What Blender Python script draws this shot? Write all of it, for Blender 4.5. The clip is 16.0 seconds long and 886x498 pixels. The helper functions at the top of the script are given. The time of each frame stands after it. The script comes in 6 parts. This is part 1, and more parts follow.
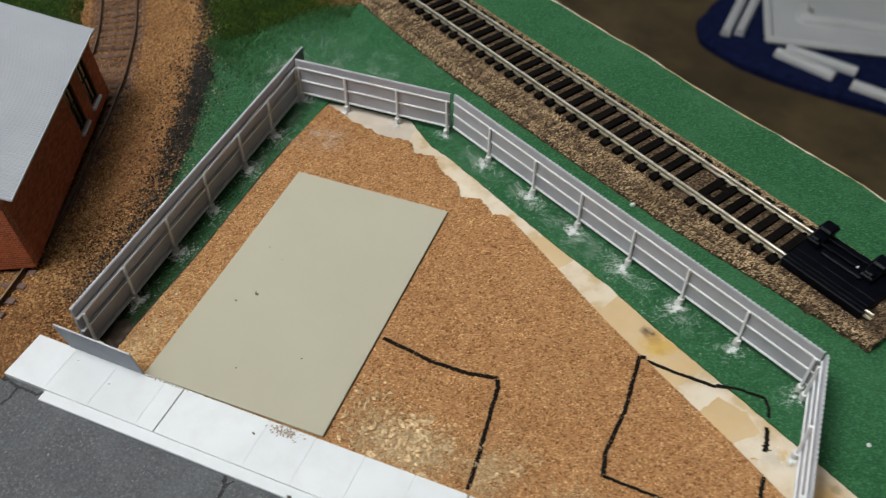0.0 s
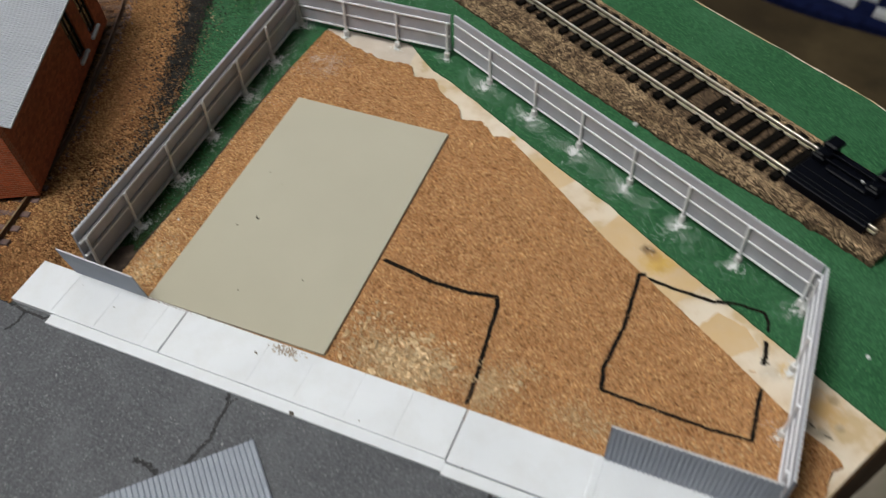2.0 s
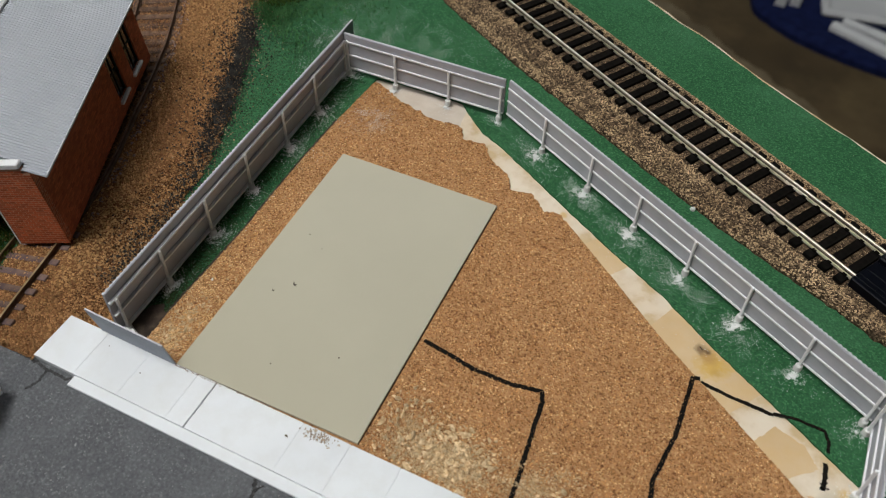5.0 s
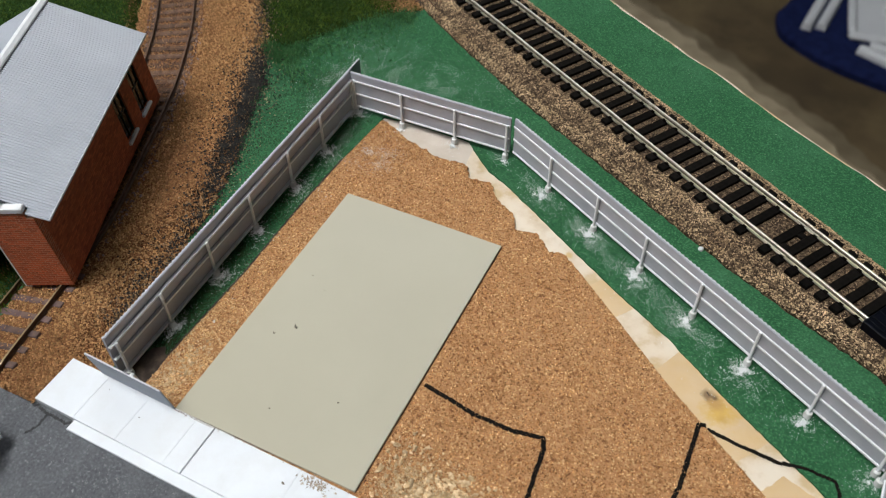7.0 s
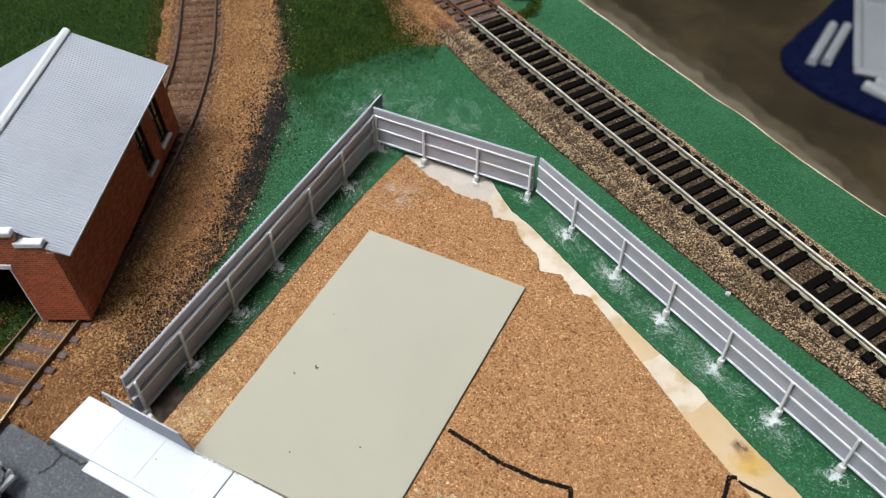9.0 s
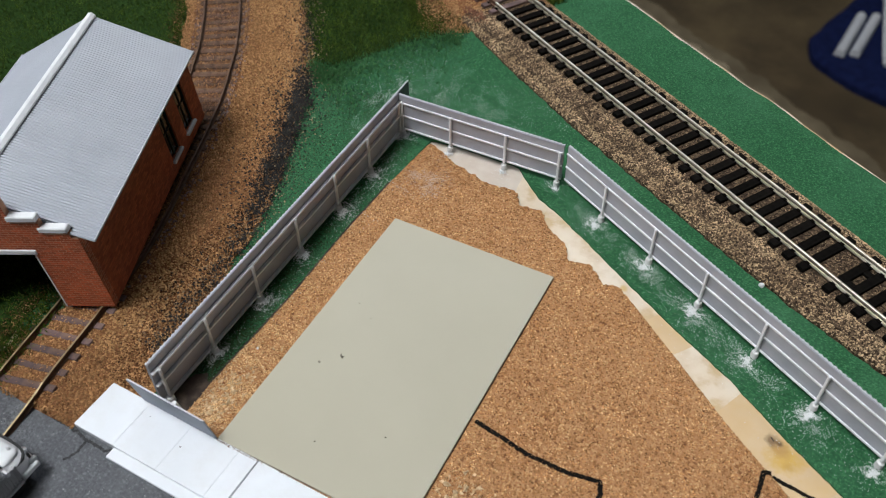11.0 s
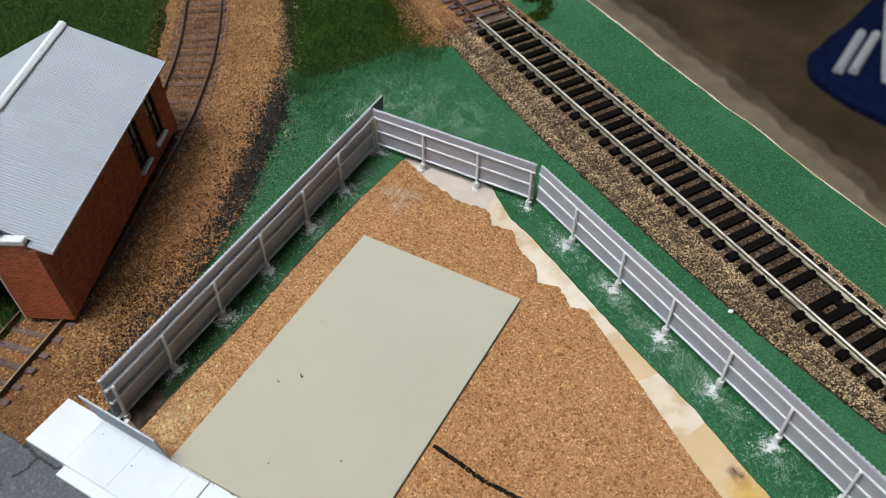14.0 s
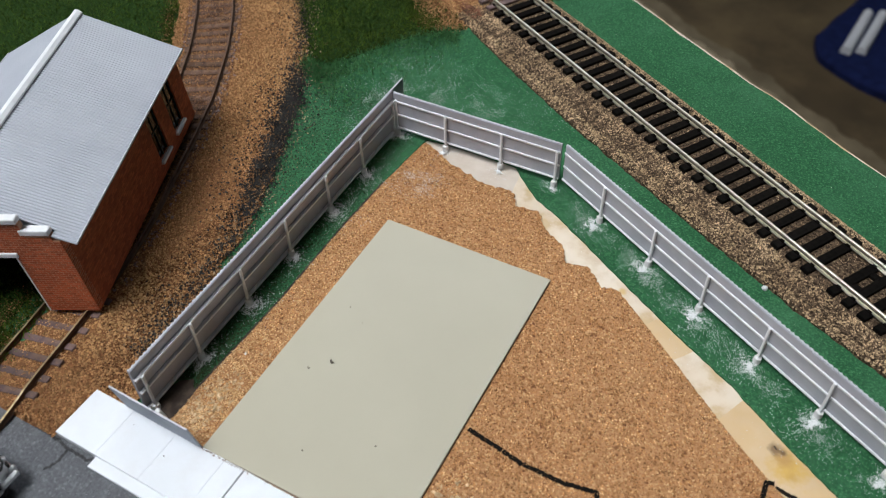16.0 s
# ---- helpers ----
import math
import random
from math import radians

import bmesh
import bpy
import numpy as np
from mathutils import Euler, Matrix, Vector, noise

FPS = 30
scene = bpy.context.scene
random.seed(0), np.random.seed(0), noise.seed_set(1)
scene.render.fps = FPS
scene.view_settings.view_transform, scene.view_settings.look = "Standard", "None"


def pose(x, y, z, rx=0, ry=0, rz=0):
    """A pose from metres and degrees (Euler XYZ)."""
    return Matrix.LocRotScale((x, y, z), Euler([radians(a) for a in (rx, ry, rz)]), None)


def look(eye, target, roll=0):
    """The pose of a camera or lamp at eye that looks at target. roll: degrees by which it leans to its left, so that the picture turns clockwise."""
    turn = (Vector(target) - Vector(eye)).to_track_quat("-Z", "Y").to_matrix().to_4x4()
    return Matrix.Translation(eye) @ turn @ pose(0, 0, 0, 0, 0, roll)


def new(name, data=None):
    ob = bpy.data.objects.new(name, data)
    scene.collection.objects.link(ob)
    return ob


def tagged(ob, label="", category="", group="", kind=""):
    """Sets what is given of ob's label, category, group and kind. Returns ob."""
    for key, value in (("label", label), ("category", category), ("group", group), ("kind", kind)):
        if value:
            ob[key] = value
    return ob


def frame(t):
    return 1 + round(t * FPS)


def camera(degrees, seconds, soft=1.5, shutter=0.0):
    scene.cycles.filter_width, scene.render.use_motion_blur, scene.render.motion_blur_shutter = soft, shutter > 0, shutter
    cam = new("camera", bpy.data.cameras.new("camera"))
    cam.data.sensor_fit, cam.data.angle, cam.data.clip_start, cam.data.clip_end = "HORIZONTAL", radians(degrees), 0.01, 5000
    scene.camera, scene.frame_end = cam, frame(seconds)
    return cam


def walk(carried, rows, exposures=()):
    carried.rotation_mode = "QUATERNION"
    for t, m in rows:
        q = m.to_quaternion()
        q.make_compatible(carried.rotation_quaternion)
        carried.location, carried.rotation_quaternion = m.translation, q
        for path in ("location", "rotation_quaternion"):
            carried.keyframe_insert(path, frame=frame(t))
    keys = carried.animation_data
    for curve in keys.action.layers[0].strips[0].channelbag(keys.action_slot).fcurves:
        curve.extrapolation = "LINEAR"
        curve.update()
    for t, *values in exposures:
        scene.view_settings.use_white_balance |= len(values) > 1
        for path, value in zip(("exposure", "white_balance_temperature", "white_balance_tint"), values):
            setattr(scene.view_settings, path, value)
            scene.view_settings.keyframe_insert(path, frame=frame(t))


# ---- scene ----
cam = camera(54.36, 16.0, soft=1.0, shutter=0.5)
ROWS = [
    (0.0, (0.14876, -0.11844, 0.22885), (0.07358, 0.07561, 0.01276), 0.035),
    (0.5, (0.13401, -0.11125, 0.22378), (0.05841, 0.07693, 0.00271), 0.814),
    (1.0, (0.12707, -0.10235, 0.22649), (0.05265, 0.08186, 0.00171), 3.083),
    (1.5, (0.13384, -0.10550, 0.22466), (0.05602, 0.07416, -0.00265), 1.664),
    (2.0, (0.15637, -0.12095, 0.22381), (0.08068, 0.05680, -0.00570), -2.211),
    (2.5, (0.17077, -0.13050, 0.22343), (0.09502, 0.04744, -0.00591), -4.632),
    (3.0, (0.16911, -0.12677, 0.22487), (0.09625, 0.05269, -0.00423), -4.161),
    (3.5, (0.15815, -0.12289, 0.22508), (0.08448, 0.05645, -0.00386), -2.246),
    (4.0, (0.14594, -0.11519, 0.22497), (0.07140, 0.06516, -0.00288), -0.432),
    (4.5, (0.13589, -0.10502, 0.22823), (0.06004, 0.07555, 0.00098), 1.133),
    (5.0, (0.13471, -0.10140, 0.22854), (0.05512, 0.07774, 0.00143), 1.222),
    (7.5, (0.14027, -0.09034, 0.23120), (0.04785, 0.09263, 0.01215), -0.939),
    (8.0, (0.13736, -0.08923, 0.23212), (0.04437, 0.09671, 0.01584), -0.806),
    (8.5, (0.13454, -0.08831, 0.23440), (0.04153, 0.09841, 0.01880), -0.572),
    (9.0, (0.12914, -0.08947, 0.23098), (0.03550, 0.09681, 0.01526), 0.089),
    (9.5, (0.12588, -0.09185, 0.22859), (0.03466, 0.09435, 0.01178), 0.859),
    (10.0, (0.12827, -0.08856, 0.22807), (0.03214, 0.09390, 0.01020), -0.229),
    (10.2, (0.12746, -0.08679, 0.22680), (0.02783, 0.09418, 0.00925), -0.837),
    (12.3, (0.12544, -0.09659, 0.22663), (0.02925, 0.08798, 0.01057), -1.363),
    (12.5, (0.12877, -0.09759, 0.22618), (0.03192, 0.08873, 0.01193), -1.486),
    (13.0, (0.12859, -0.09022, 0.22470), (0.03255, 0.09710, 0.01095), -0.873),
    (13.5, (0.12981, -0.07784, 0.22670), (0.03347, 0.10837, 0.01212), 1.085),
    (14.0, (0.13329, -0.07790, 0.22704), (0.03363, 0.10489, 0.01104), 0.311),
    (14.5, (0.13318, -0.08013, 0.22724), (0.03372, 0.10103, 0.00979), -0.574),
    (15.0, (0.13076, -0.07847, 0.22242), (0.02941, 0.10240, 0.00558), -1.299),
    (15.5, (0.12435, -0.07696, 0.22262), (0.02469, 0.10381, 0.00492), -1.059),
    (16.0, (0.12643, -0.08106, 0.22154), (0.02600, 0.09918, 0.00376), -1.353),
]
EXPOSURES = [(0.0, -0.19, 6420, 7), (0.5, -0.30, 6420, 7), (2.0, -0.29, 6480, 9), (5.2, -0.31, 6480, 8.5), (7.3, 0.05, 6200, 9.5), (8.3, 0.12, 6080, 10), (9.0, 0.22, 6020, 9.7), (9.5, 0.10, 6040, 10), (10.2, -0.06, 6100, 10), (12.3, 0.03, 6050, 9.5), (13.5, 0.08, 6050, 9), (16.0, 0.03, 6040, 10)]
LAMP_PANEL, REAR_FILL_W = 52.0, 16.0
PITCH = 0.00673
cam.data.dof.use_dof, cam.data.dof.focus_distance, cam.data.dof.aperture_fstop = True, 0.31, 18.0
walk(cam, [(t, look(eye, aim, roll)) for t, eye, aim, roll in ROWS], EXPOSURES)

# ---- room light ----
world = bpy.data.worlds.new("room_world")
scene.world = world
world.use_nodes = True
world.node_tree.nodes["Background"].inputs[0].default_value = (0.6, 0.65, 0.75, 1)
world.node_tree.nodes["Background"].inputs[1].default_value = 0.10

FLOOR_Z = -0.90


def area_lamp(name, eye, target, sx, sy, watts, colour):
    data = bpy.data.lights.new(name, "AREA")
    data.shape, data.size, data.size_y, data.energy, data.color = "RECTANGLE", sx, sy, watts, colour
    ob = new(name, data)
    ob.matrix_basis = look(eye, target)
    return ob


PANEL_AT, REAR_FILL_AT = (-0.52, -0.42, 1.90), (-0.95, 1.70, 1.86)
area_lamp("ceiling_panel_light", PANEL_AT, (0.05, 0.05, 0.0), 1.0, 1.0, LAMP_PANEL, (1.0, 0.99, 0.96))
# added fill from the rear: sheen on roof and mat, light on the floor
area_lamp("rear_fill_light", REAR_FILL_AT, (-0.8, 1.2, 0.0), 1.2, 0.20, REAR_FILL_W, (0.93, 0.97, 1.0))


# ---- materials ----
def nodes_of(name):
    m = bpy.data.materials.new(name)
    m.use_nodes = True
    nt = m.node_tree
    return m, nt, nt.nodes, nt.links, nt.nodes["Principled BSDF"]


def ramp_node(nt, stops):
    r = nt.nodes.new("ShaderNodeValToRGB")
    el = r.color_ramp.elements
    while len(el) < len(stops):
        el.new(0.5)
    for e, (p, c) in zip(el, stops):
        e.position, e.color = p, (*c, 1)
    return r


def surface(name, stops, scale, rough=0.8, bump=0.3, bump_scale=None, depth=0.0003, metal=0.0, stain=0.0,
            stain_scale=30.0, stain_colour=(0.1, 0.08, 0.06), voronoi=False, spec=0.5, random_tint=0.0, detail=6.0):
    """A node material: coloured grain at one scale, stains at a larger one, relief from the grain."""
    m, nt, nodes, links, bsdf = nodes_of(name)
    tc = nodes.new("ShaderNodeTexCoord")
    src = tc.outputs["Object"]
    if voronoi:
        g = nodes.new("ShaderNodeTexVoronoi")
        g.feature = "F1"
        g.inputs["Scale"].default_value = scale
        warp = nodes.new("ShaderNodeTexNoise")
        warp.inputs["Scale"].default_value = scale * 0.8
        mixv = nodes.new("ShaderNodeVectorMath")
        mixv.operation = "MULTIPLY_ADD"
        mixv.inputs[1].default_value = (1.0 / scale,) * 3
        links.new(src, warp.inputs["Vector"])
        links.new(warp.outputs["Color"], mixv.inputs[0])
        links.new(src, mixv.inputs[2])
        links.new(mixv.outputs[0], g.inputs["Vector"])
        sep = nodes.new("ShaderNodeSeparateColor")
        links.new(g.outputs["Color"], sep.inputs[0])
        fac, height = sep.outputs[0], g.outputs["Distance"]
    else:
        g = nodes.new("ShaderNodeTexNoise")
        g.inputs["Scale"].default_value = scale
        g.inputs["Detail"].default_value = detail
        links.new(src, g.inputs["Vector"])
        fac, height = g.outputs["Fac"], g.outputs["Fac"]
    ramp = ramp_node(nt, stops)
    links.new(fac, ramp.inputs[0])
    col = ramp.outputs[0]
    if random_tint:
        info = nodes.new("ShaderNodeObjectInfo")
        geo = nodes.new("ShaderNodeNewGeometry")
        add = nodes.new("ShaderNodeMath")
        add.operation = "ADD"
        links.new(info.outputs["Random"], add.inputs[0])
        links.new(geo.outputs["Random Per Island"], add.inputs[1])
        frac = nodes.new("ShaderNodeMath")
        frac.operation = "FRACT"
        links.new(add.outputs[0], frac.inputs[0])
        rng = nodes.new("ShaderNodeMapRange")
        rng.inputs[3].default_value, rng.inputs[4].default_value = 1 - random_tint, 1 + random_tint
        links.new(frac.outputs[0], rng.inputs[0])
        hsv = nodes.new("ShaderNodeHueSaturation")
        links.new(rng.outputs[0], hsv.inputs["Value"])
        links.new(col, hsv.inputs["Color"])
        col = hsv.outputs[0]
    if stain:
        s = nodes.new("ShaderNodeTexNoise")
        s.inputs["Scale"].default_value = stain_scale
        s.inputs["Detail"].default_value = 5
        s.inputs["Roughness"].default_value = 0.65
        links.new(src, s.inputs["Vector"])
        sr = ramp_node(nt, [(0.45, (0, 0, 0)), (0.75, (stain,) * 3)])
        links.new(s.outputs["Fac"], sr.inputs[0])
        mix = nodes.new("ShaderNodeMix")
        mix.data_type = "RGBA"
        links.new(sr.outputs[0], mix.inputs["Factor"])
        links.new(col, mix.inputs["A"])
        mix.inputs["B"].default_value = (*stain_colour, 1)
        col = mix.outputs["Result"]
    links.new(col, bsdf.inputs["Base Color"])
    bsdf.inputs["Roughness"].default_value = rough
    bsdf.inputs["Metallic"].default_value = metal
    bsdf.inputs["Specular IOR Level"].default_value = spec
    if bump:
        b = nodes.new("ShaderNodeBump")
        b.inputs["Strength"].default_value = bump
        b.inputs["Distance"].default_value = depth
        if bump_scale:
            n2 = nodes.new("ShaderNodeTexNoise")
            n2.inputs["Scale"].default_value = bump_scale
            n2.inputs["Detail"].default_value = 4
            links.new(src, n2.inputs["Vector"])
            height = n2.outputs["Fac"]
        links.new(height, b.inputs["Height"])
        links.new(b.outputs[0], bsdf.inputs["Normal"])
    return m


M_CORK = surface("cork", [(0.0, (0.15, 0.06, 0.024)), (0.08, (0.25, 0.11, 0.043)), (0.18, (0.36, 0.18, 0.075)), (0.75, (0.45, 0.24, 0.108)), (0.93, (0.50, 0.285, 0.130)), (1.0, (0.58, 0.36, 0.18))],
                 1350, 0.85, 0.7, 1500, 0.0004, stain=0.3, stain_scale=18, stain_colour=(0.50, 0.29, 0.14), voronoi=True, spec=0.2)
M_CORK_CHIP = surface("cork_chip", [(0.3, (0.40, 0.255, 0.125)), (0.7, (0.69, 0.52, 0.315))], 900, 0.9, 0.6, depth=0.0003, random_tint=0.28, spec=0.2)
M_CORK_LUMP = surface("cork_lump", [(0.3, (0.47, 0.305, 0.150)), (0.7, (0.76, 0.60, 0.385))], 900, 0.9, 0.6, depth=0.0004, random_tint=0.30, spec=0.2)
M_CORK_GRAIN = surface("cork_grain", [(0.3, (0.330, 0.155, 0.058)), (0.7, (0.505, 0.270, 0.112))], 90, 0.9, 0.0, depth=0.0002, random_tint=0.55, spec=0.15)
M_CORK_PALE = surface("pale_cork_grain", [(0.3, (0.60, 0.35, 0.145)), (0.7, (0.82, 0.57, 0.30))], 90, 0.9, 0.0, random_tint=0.25, spec=0.15)
M_PLY = surface("plywood", [(0.34, (0.75, 0.66, 0.535)), (0.52, (0.71, 0.60, 0.46)), (0.60, (0.60, 0.45, 0.26)), (0.72, (0.66, 0.52, 0.34))], 55, 0.75, 0.2, 700, 0.0001, stain=0.45, stain_scale=110, stain_colour=(0.50, 0.36, 0.20), spec=0.3)
M_PLY_TAN = surface("tan_plywood", [(0.3, (0.60, 0.43, 0.245)), (0.7, (0.69, 0.53, 0.335))], 45, 0.75, 0.2, 700, 0.0001, stain=0.6, stain_scale=60, stain_colour=(0.64, 0.42, 0.18), spec=0.3)
M_PLY_GREY = surface("dusty_plywood", [(0.3, (0.56, 0.48, 0.40)), (0.7, (0.68, 0.61, 0.53))], 70, 0.8, 0.2, 700, 0.0001, stain=0.5, stain_scale=90, stain_colour=(0.46, 0.37, 0.28), spec=0.3)


def spotted(m, spots):
    """Adds stains with soft, uneven edges to a material: (x, y, radius, colour, strength)."""
    nt = m.node_tree
    bsdf = nt.nodes["Principled BSDF"]
    col = bsdf.inputs["Base Color"].links[0].from_socket
    tc = nt.nodes.new("ShaderNodeTexCoord")
    wob = nt.nodes.new("ShaderNodeTexNoise")
    wob.inputs["Scale"].default_value, wob.inputs["Detail"].default_value = 420, 4
    nt.links.new(tc.outputs["Object"], wob.inputs["Vector"])
    for x, y, r, colour, strength in spots:
        flat = nt.nodes.new("ShaderNodeVectorMath")
        flat.operation = "MULTIPLY"
        flat.inputs[1].default_value = (1, 1, 0)
        nt.links.new(tc.outputs["Object"], flat.inputs[0])
        far = nt.nodes.new("ShaderNodeVectorMath")
        far.operation = "DISTANCE"
        far.inputs[1].default_value = (x, y, 0)
        nt.links.new(flat.outputs[0], far.inputs[0])
        add = nt.nodes.new("ShaderNodeMath")
        add.operation = "MULTIPLY_ADD"
        add.inputs[1].default_value = r * 1.3
        nt.links.new(wob.outputs["Fac"], add.inputs[0])
        nt.links.new(far.outputs["Value"], add.inputs[2])
        mr = nt.nodes.new("ShaderNodeMapRange")
        mr.inputs[1].default_value, mr.inputs[2].default_value, mr.inputs[3].default_value, mr.inputs[4].default_value = r * 1.75, r * 1.0, 0.0, strength
        nt.links.new(add.outputs[0], mr.inputs[0])
        mix = nt.nodes.new("ShaderNodeMix")
        mix.data_type = "RGBA"
        mix.inputs["B"].default_value = (*colour, 1)
        nt.links.new(mr.outputs[0], mix.inputs["Factor"])
        nt.links.new(col, mix.inputs["A"])
        col = mix.outputs["Result"]
    nt.links.new(col, bsdf.inputs["Base Color"])


AMBER, SOOT = (0.62, 0.39, 0.09), (0.10, 0.075, 0.055)
spotted(M_PLY_TAN, [(0.1520, 0.0722, 0.0062, AMBER, 0.9), (0.1498, 0.0746, 0.0034, (0.46, 0.27, 0.09), 0.75), (0.1470, 0.0768, 0.0024, (0.17, 0.10, 0.05), 0.8), (0.1492, 0.0766, 0.0012, (0.12, 0.07, 0.04), 0.8), (0.1535, 0.0700, 0.0022, (0.50, 0.30, 0.08), 0.5)])
spotted(M_PLY, [(0.1965, 0.0443, 0.0030, AMBER, 0.7), (0.2085, 0.0345, 0.0065, (0.66, 0.40, 0.13), 0.75), (0.2035, 0.0285, 0.0028, SOOT, 0.55), (0.2090, 0.0262, 0.0024, SOOT, 0.45), (0.2135, 0.0300, 0.0016, SOOT, 0.35), (0.1925, 0.0425, 0.0040, (0.46, 0.40, 0.31), 0.45), (0.2110, 0.0385, 0.0018, SOOT, 0.35), (0.0740, 0.1230, 0.0030, (0.55, 0.42, 0.26), 0.5), (0.0870, 0.1135, 0.0016, AMBER, 0.6)])
M_GRIT = surface("mat_grit", [(0.3, (0.05, 0.17, 0.08)), (0.5, (0.12, 0.24, 0.11)), (0.75, (0.42, 0.46, 0.34))], 700, 0.9, 0.0, random_tint=0.6)
M_SOIL_GAP = surface("soil_and_gap_shade", [(0.3, (0.022, 0.015, 0.010)), (0.5, (0.046, 0.031, 0.022)), (0.7, (0.095, 0.068, 0.050))], 260, 0.9, 0.9, depth=0.0006)
M_PLY_EDGE = surface("raw_ply_edge", [(0.3, (0.55, 0.43, 0.27)), (0.7, (0.75, 0.66, 0.47))], 300, 0.8, 0.3, depth=0.0002)
M_FASCIA = surface("fascia", [(0.3, (0.046, 0.021, 0.0085)), (0.7, (0.080, 0.038, 0.016))], 80, 0.7, 0.1, depth=0.0002, spec=0.08)
M_GREEN = surface("green_mat", [(0.25, (0.010, 0.052, 0.020)), (0.55, (0.027, 0.120, 0.046)), (0.8, (0.095, 0.26, 0.115))], 1500, 0.85, 0.8, 1700, 0.0003,
                  stain=0.45, stain_scale=26, stain_colour=(0.070, 0.20, 0.100), spec=0.25)
M_TURF = surface("turf_soil", [(0.3, (0.010, 0.026, 0.005)), (0.7, (0.026, 0.058, 0.010))], 700, 0.95, 0.8, 1200, 0.0006, spec=0.1)
M_GRASS = surface("grass_fibre", [(0.3, (0.030, 0.058, 0.006)), (0.7, (0.088, 0.135, 0.014))], 60, 0.8, 0.0, random_tint=0.6, spec=0.2)
M_FRINGE = surface("pale_grass_fibre", [(0.3, (0.045, 0.140, 0.045)), (0.7, (0.10, 0.23, 0.085))], 60, 0.8, 0.0, random_tint=0.5, spec=0.2)
M_DIRT = surface("orange_dirt", [(0.2, (0.088, 0.038, 0.016)), (0.5, (0.215, 0.100, 0.041)), (0.8, (0.38, 0.20, 0.085))], 1100, 0.95, 0.9, 1300, 0.0006,
                 stain=0.5, stain_scale=40, stain_colour=(0.17, 0.07, 0.03), spec=0.15)
M_DIRT_GRAIN = surface("orange_grain", [(0.3, (0.295, 0.152, 0.068)), (0.55, (0.430, 0.247, 0.110)), (0.75, (0.53, 0.333, 0.155))], 16, 0.95, 0.0, random_tint=0.42, spec=0.15)
M_MOSS = surface("dark_moss_grain", [(0.3, (0.010, 0.022, 0.009)), (0.7, (0.040, 0.050, 0.022))], 300, 0.95, 0.0, random_tint=0.5, spec=0.1)
M_DARK_GRAIN = surface("dark_earth_grain", [(0.3, (0.08, 0.036, 0.016)), (0.7, (0.19, 0.092, 0.038))], 200, 0.95, 0.0, random_tint=0.5, spec=0.15)
M_COAL = surface("coal_grain", [(0.3, (0.006, 0.0055, 0.005)), (0.7, (0.048, 0.042, 0.036))], 200, 0.75, 0.0, random_tint=0.7, spec=0.4)
M_BALLAST = surface("ballast_bed", [(0.1, (0.025, 0.016, 0.010)), (0.5, (0.07, 0.046, 0.028)), (0.9, (0.16, 0.11, 0.068))], 1500, 0.95, 0.9, 1200, 0.0006, voronoi=True, spec=0.15)
M_BALLAST_GRAIN = surface("ballast_grain", [(0.3, (0.29, 0.198, 0.112)), (0.7, (0.58, 0.425, 0.262))], 90, 0.95, 0.0, random_tint=0.65, spec=0.15)
M_RUST_GRAIN = surface("rust_grain", [(0.3, (0.16, 0.075, 0.046)), (0.7, (0.32, 0.160, 0.098))], 200, 0.9, 0.0, random_tint=0.4, spec=0.15)
M_TAN_GRAIN = surface("tan_grain", [(0.3, (0.19, 0.130, 0.076)), (0.7, (0.40, 0.290, 0.180))], 90, 0.95, 0.0, random_tint=0.5, spec=0.15)
M_DARK_BARK = surface("dark_bark", [(0.3, (0.014, 0.009, 0.006)), (0.7, (0.045, 0.028, 0.018))], 600, 0.9, 0.4, depth=0.0002)
M_ASPHALT = surface("asphalt", [(0.2, (0.056, 0.060, 0.068)), (0.58, (0.105, 0.110, 0.120)), (0.80, (0.23, 0.235, 0.245))], 1100, 0.6, 1.0, 900, 0.0008,
                    stain=0.75, stain_scale=38, stain_colour=(0.150, 0.158, 0.170), spec=0.35)
M_TAR = surface("tar_crack", [(0.3, (0.012, 0.012, 0.013)), (0.55, (0.035, 0.035, 0.036)), (0.72, (0.10, 0.10, 0.105))], 900, 0.85, 0.2, depth=0.0001)
M_STYRENE = surface("white_styrene", [(0.3, (0.73, 0.76, 0.80)), (0.7, (0.79, 0.82, 0.86))], 40, 0.45, 0.06, 500, 0.0001, stain=0.22, stain_scale=90, stain_colour=(0.55, 0.53, 0.48))
M_DUST = surface("white_dust", [(0.3, (0.70, 0.72, 0.72)), (0.7, (0.84, 0.85, 0.85))], 300, 0.9, 0.0, random_tint=0.15)
M_SPECK = surface("grey_speck", [(0.3, (0.16, 0.16, 0.165)), (0.7, (0.34, 0.34, 0.34))], 300, 0.8, 0.0, random_tint=0.4)
M_CARD = surface("beige_card", [(0.3, (0.430, 0.403, 0.308)), (0.7, (0.460, 0.433, 0.333))], 25, 0.42, 0.05, 120, 0.0002, stain=0.12, stain_scale=14, stain_colour=(0.42, 0.39, 0.27), spec=0.38)
M_CARD_SHADE = surface("card_contact_shade", [(0.3, (0.05, 0.04, 0.03)), (0.7, (0.11, 0.09, 0.06))], 300, 0.8, 0.0)
M_INK = surface("black_marker", [(0.3, (0.005, 0.004, 0.004)), (0.62, (0.012, 0.010, 0.008)), (0.8, (0.10, 0.05, 0.02))], 1500, 0.95, 0.3, depth=0.0002, spec=0.1)
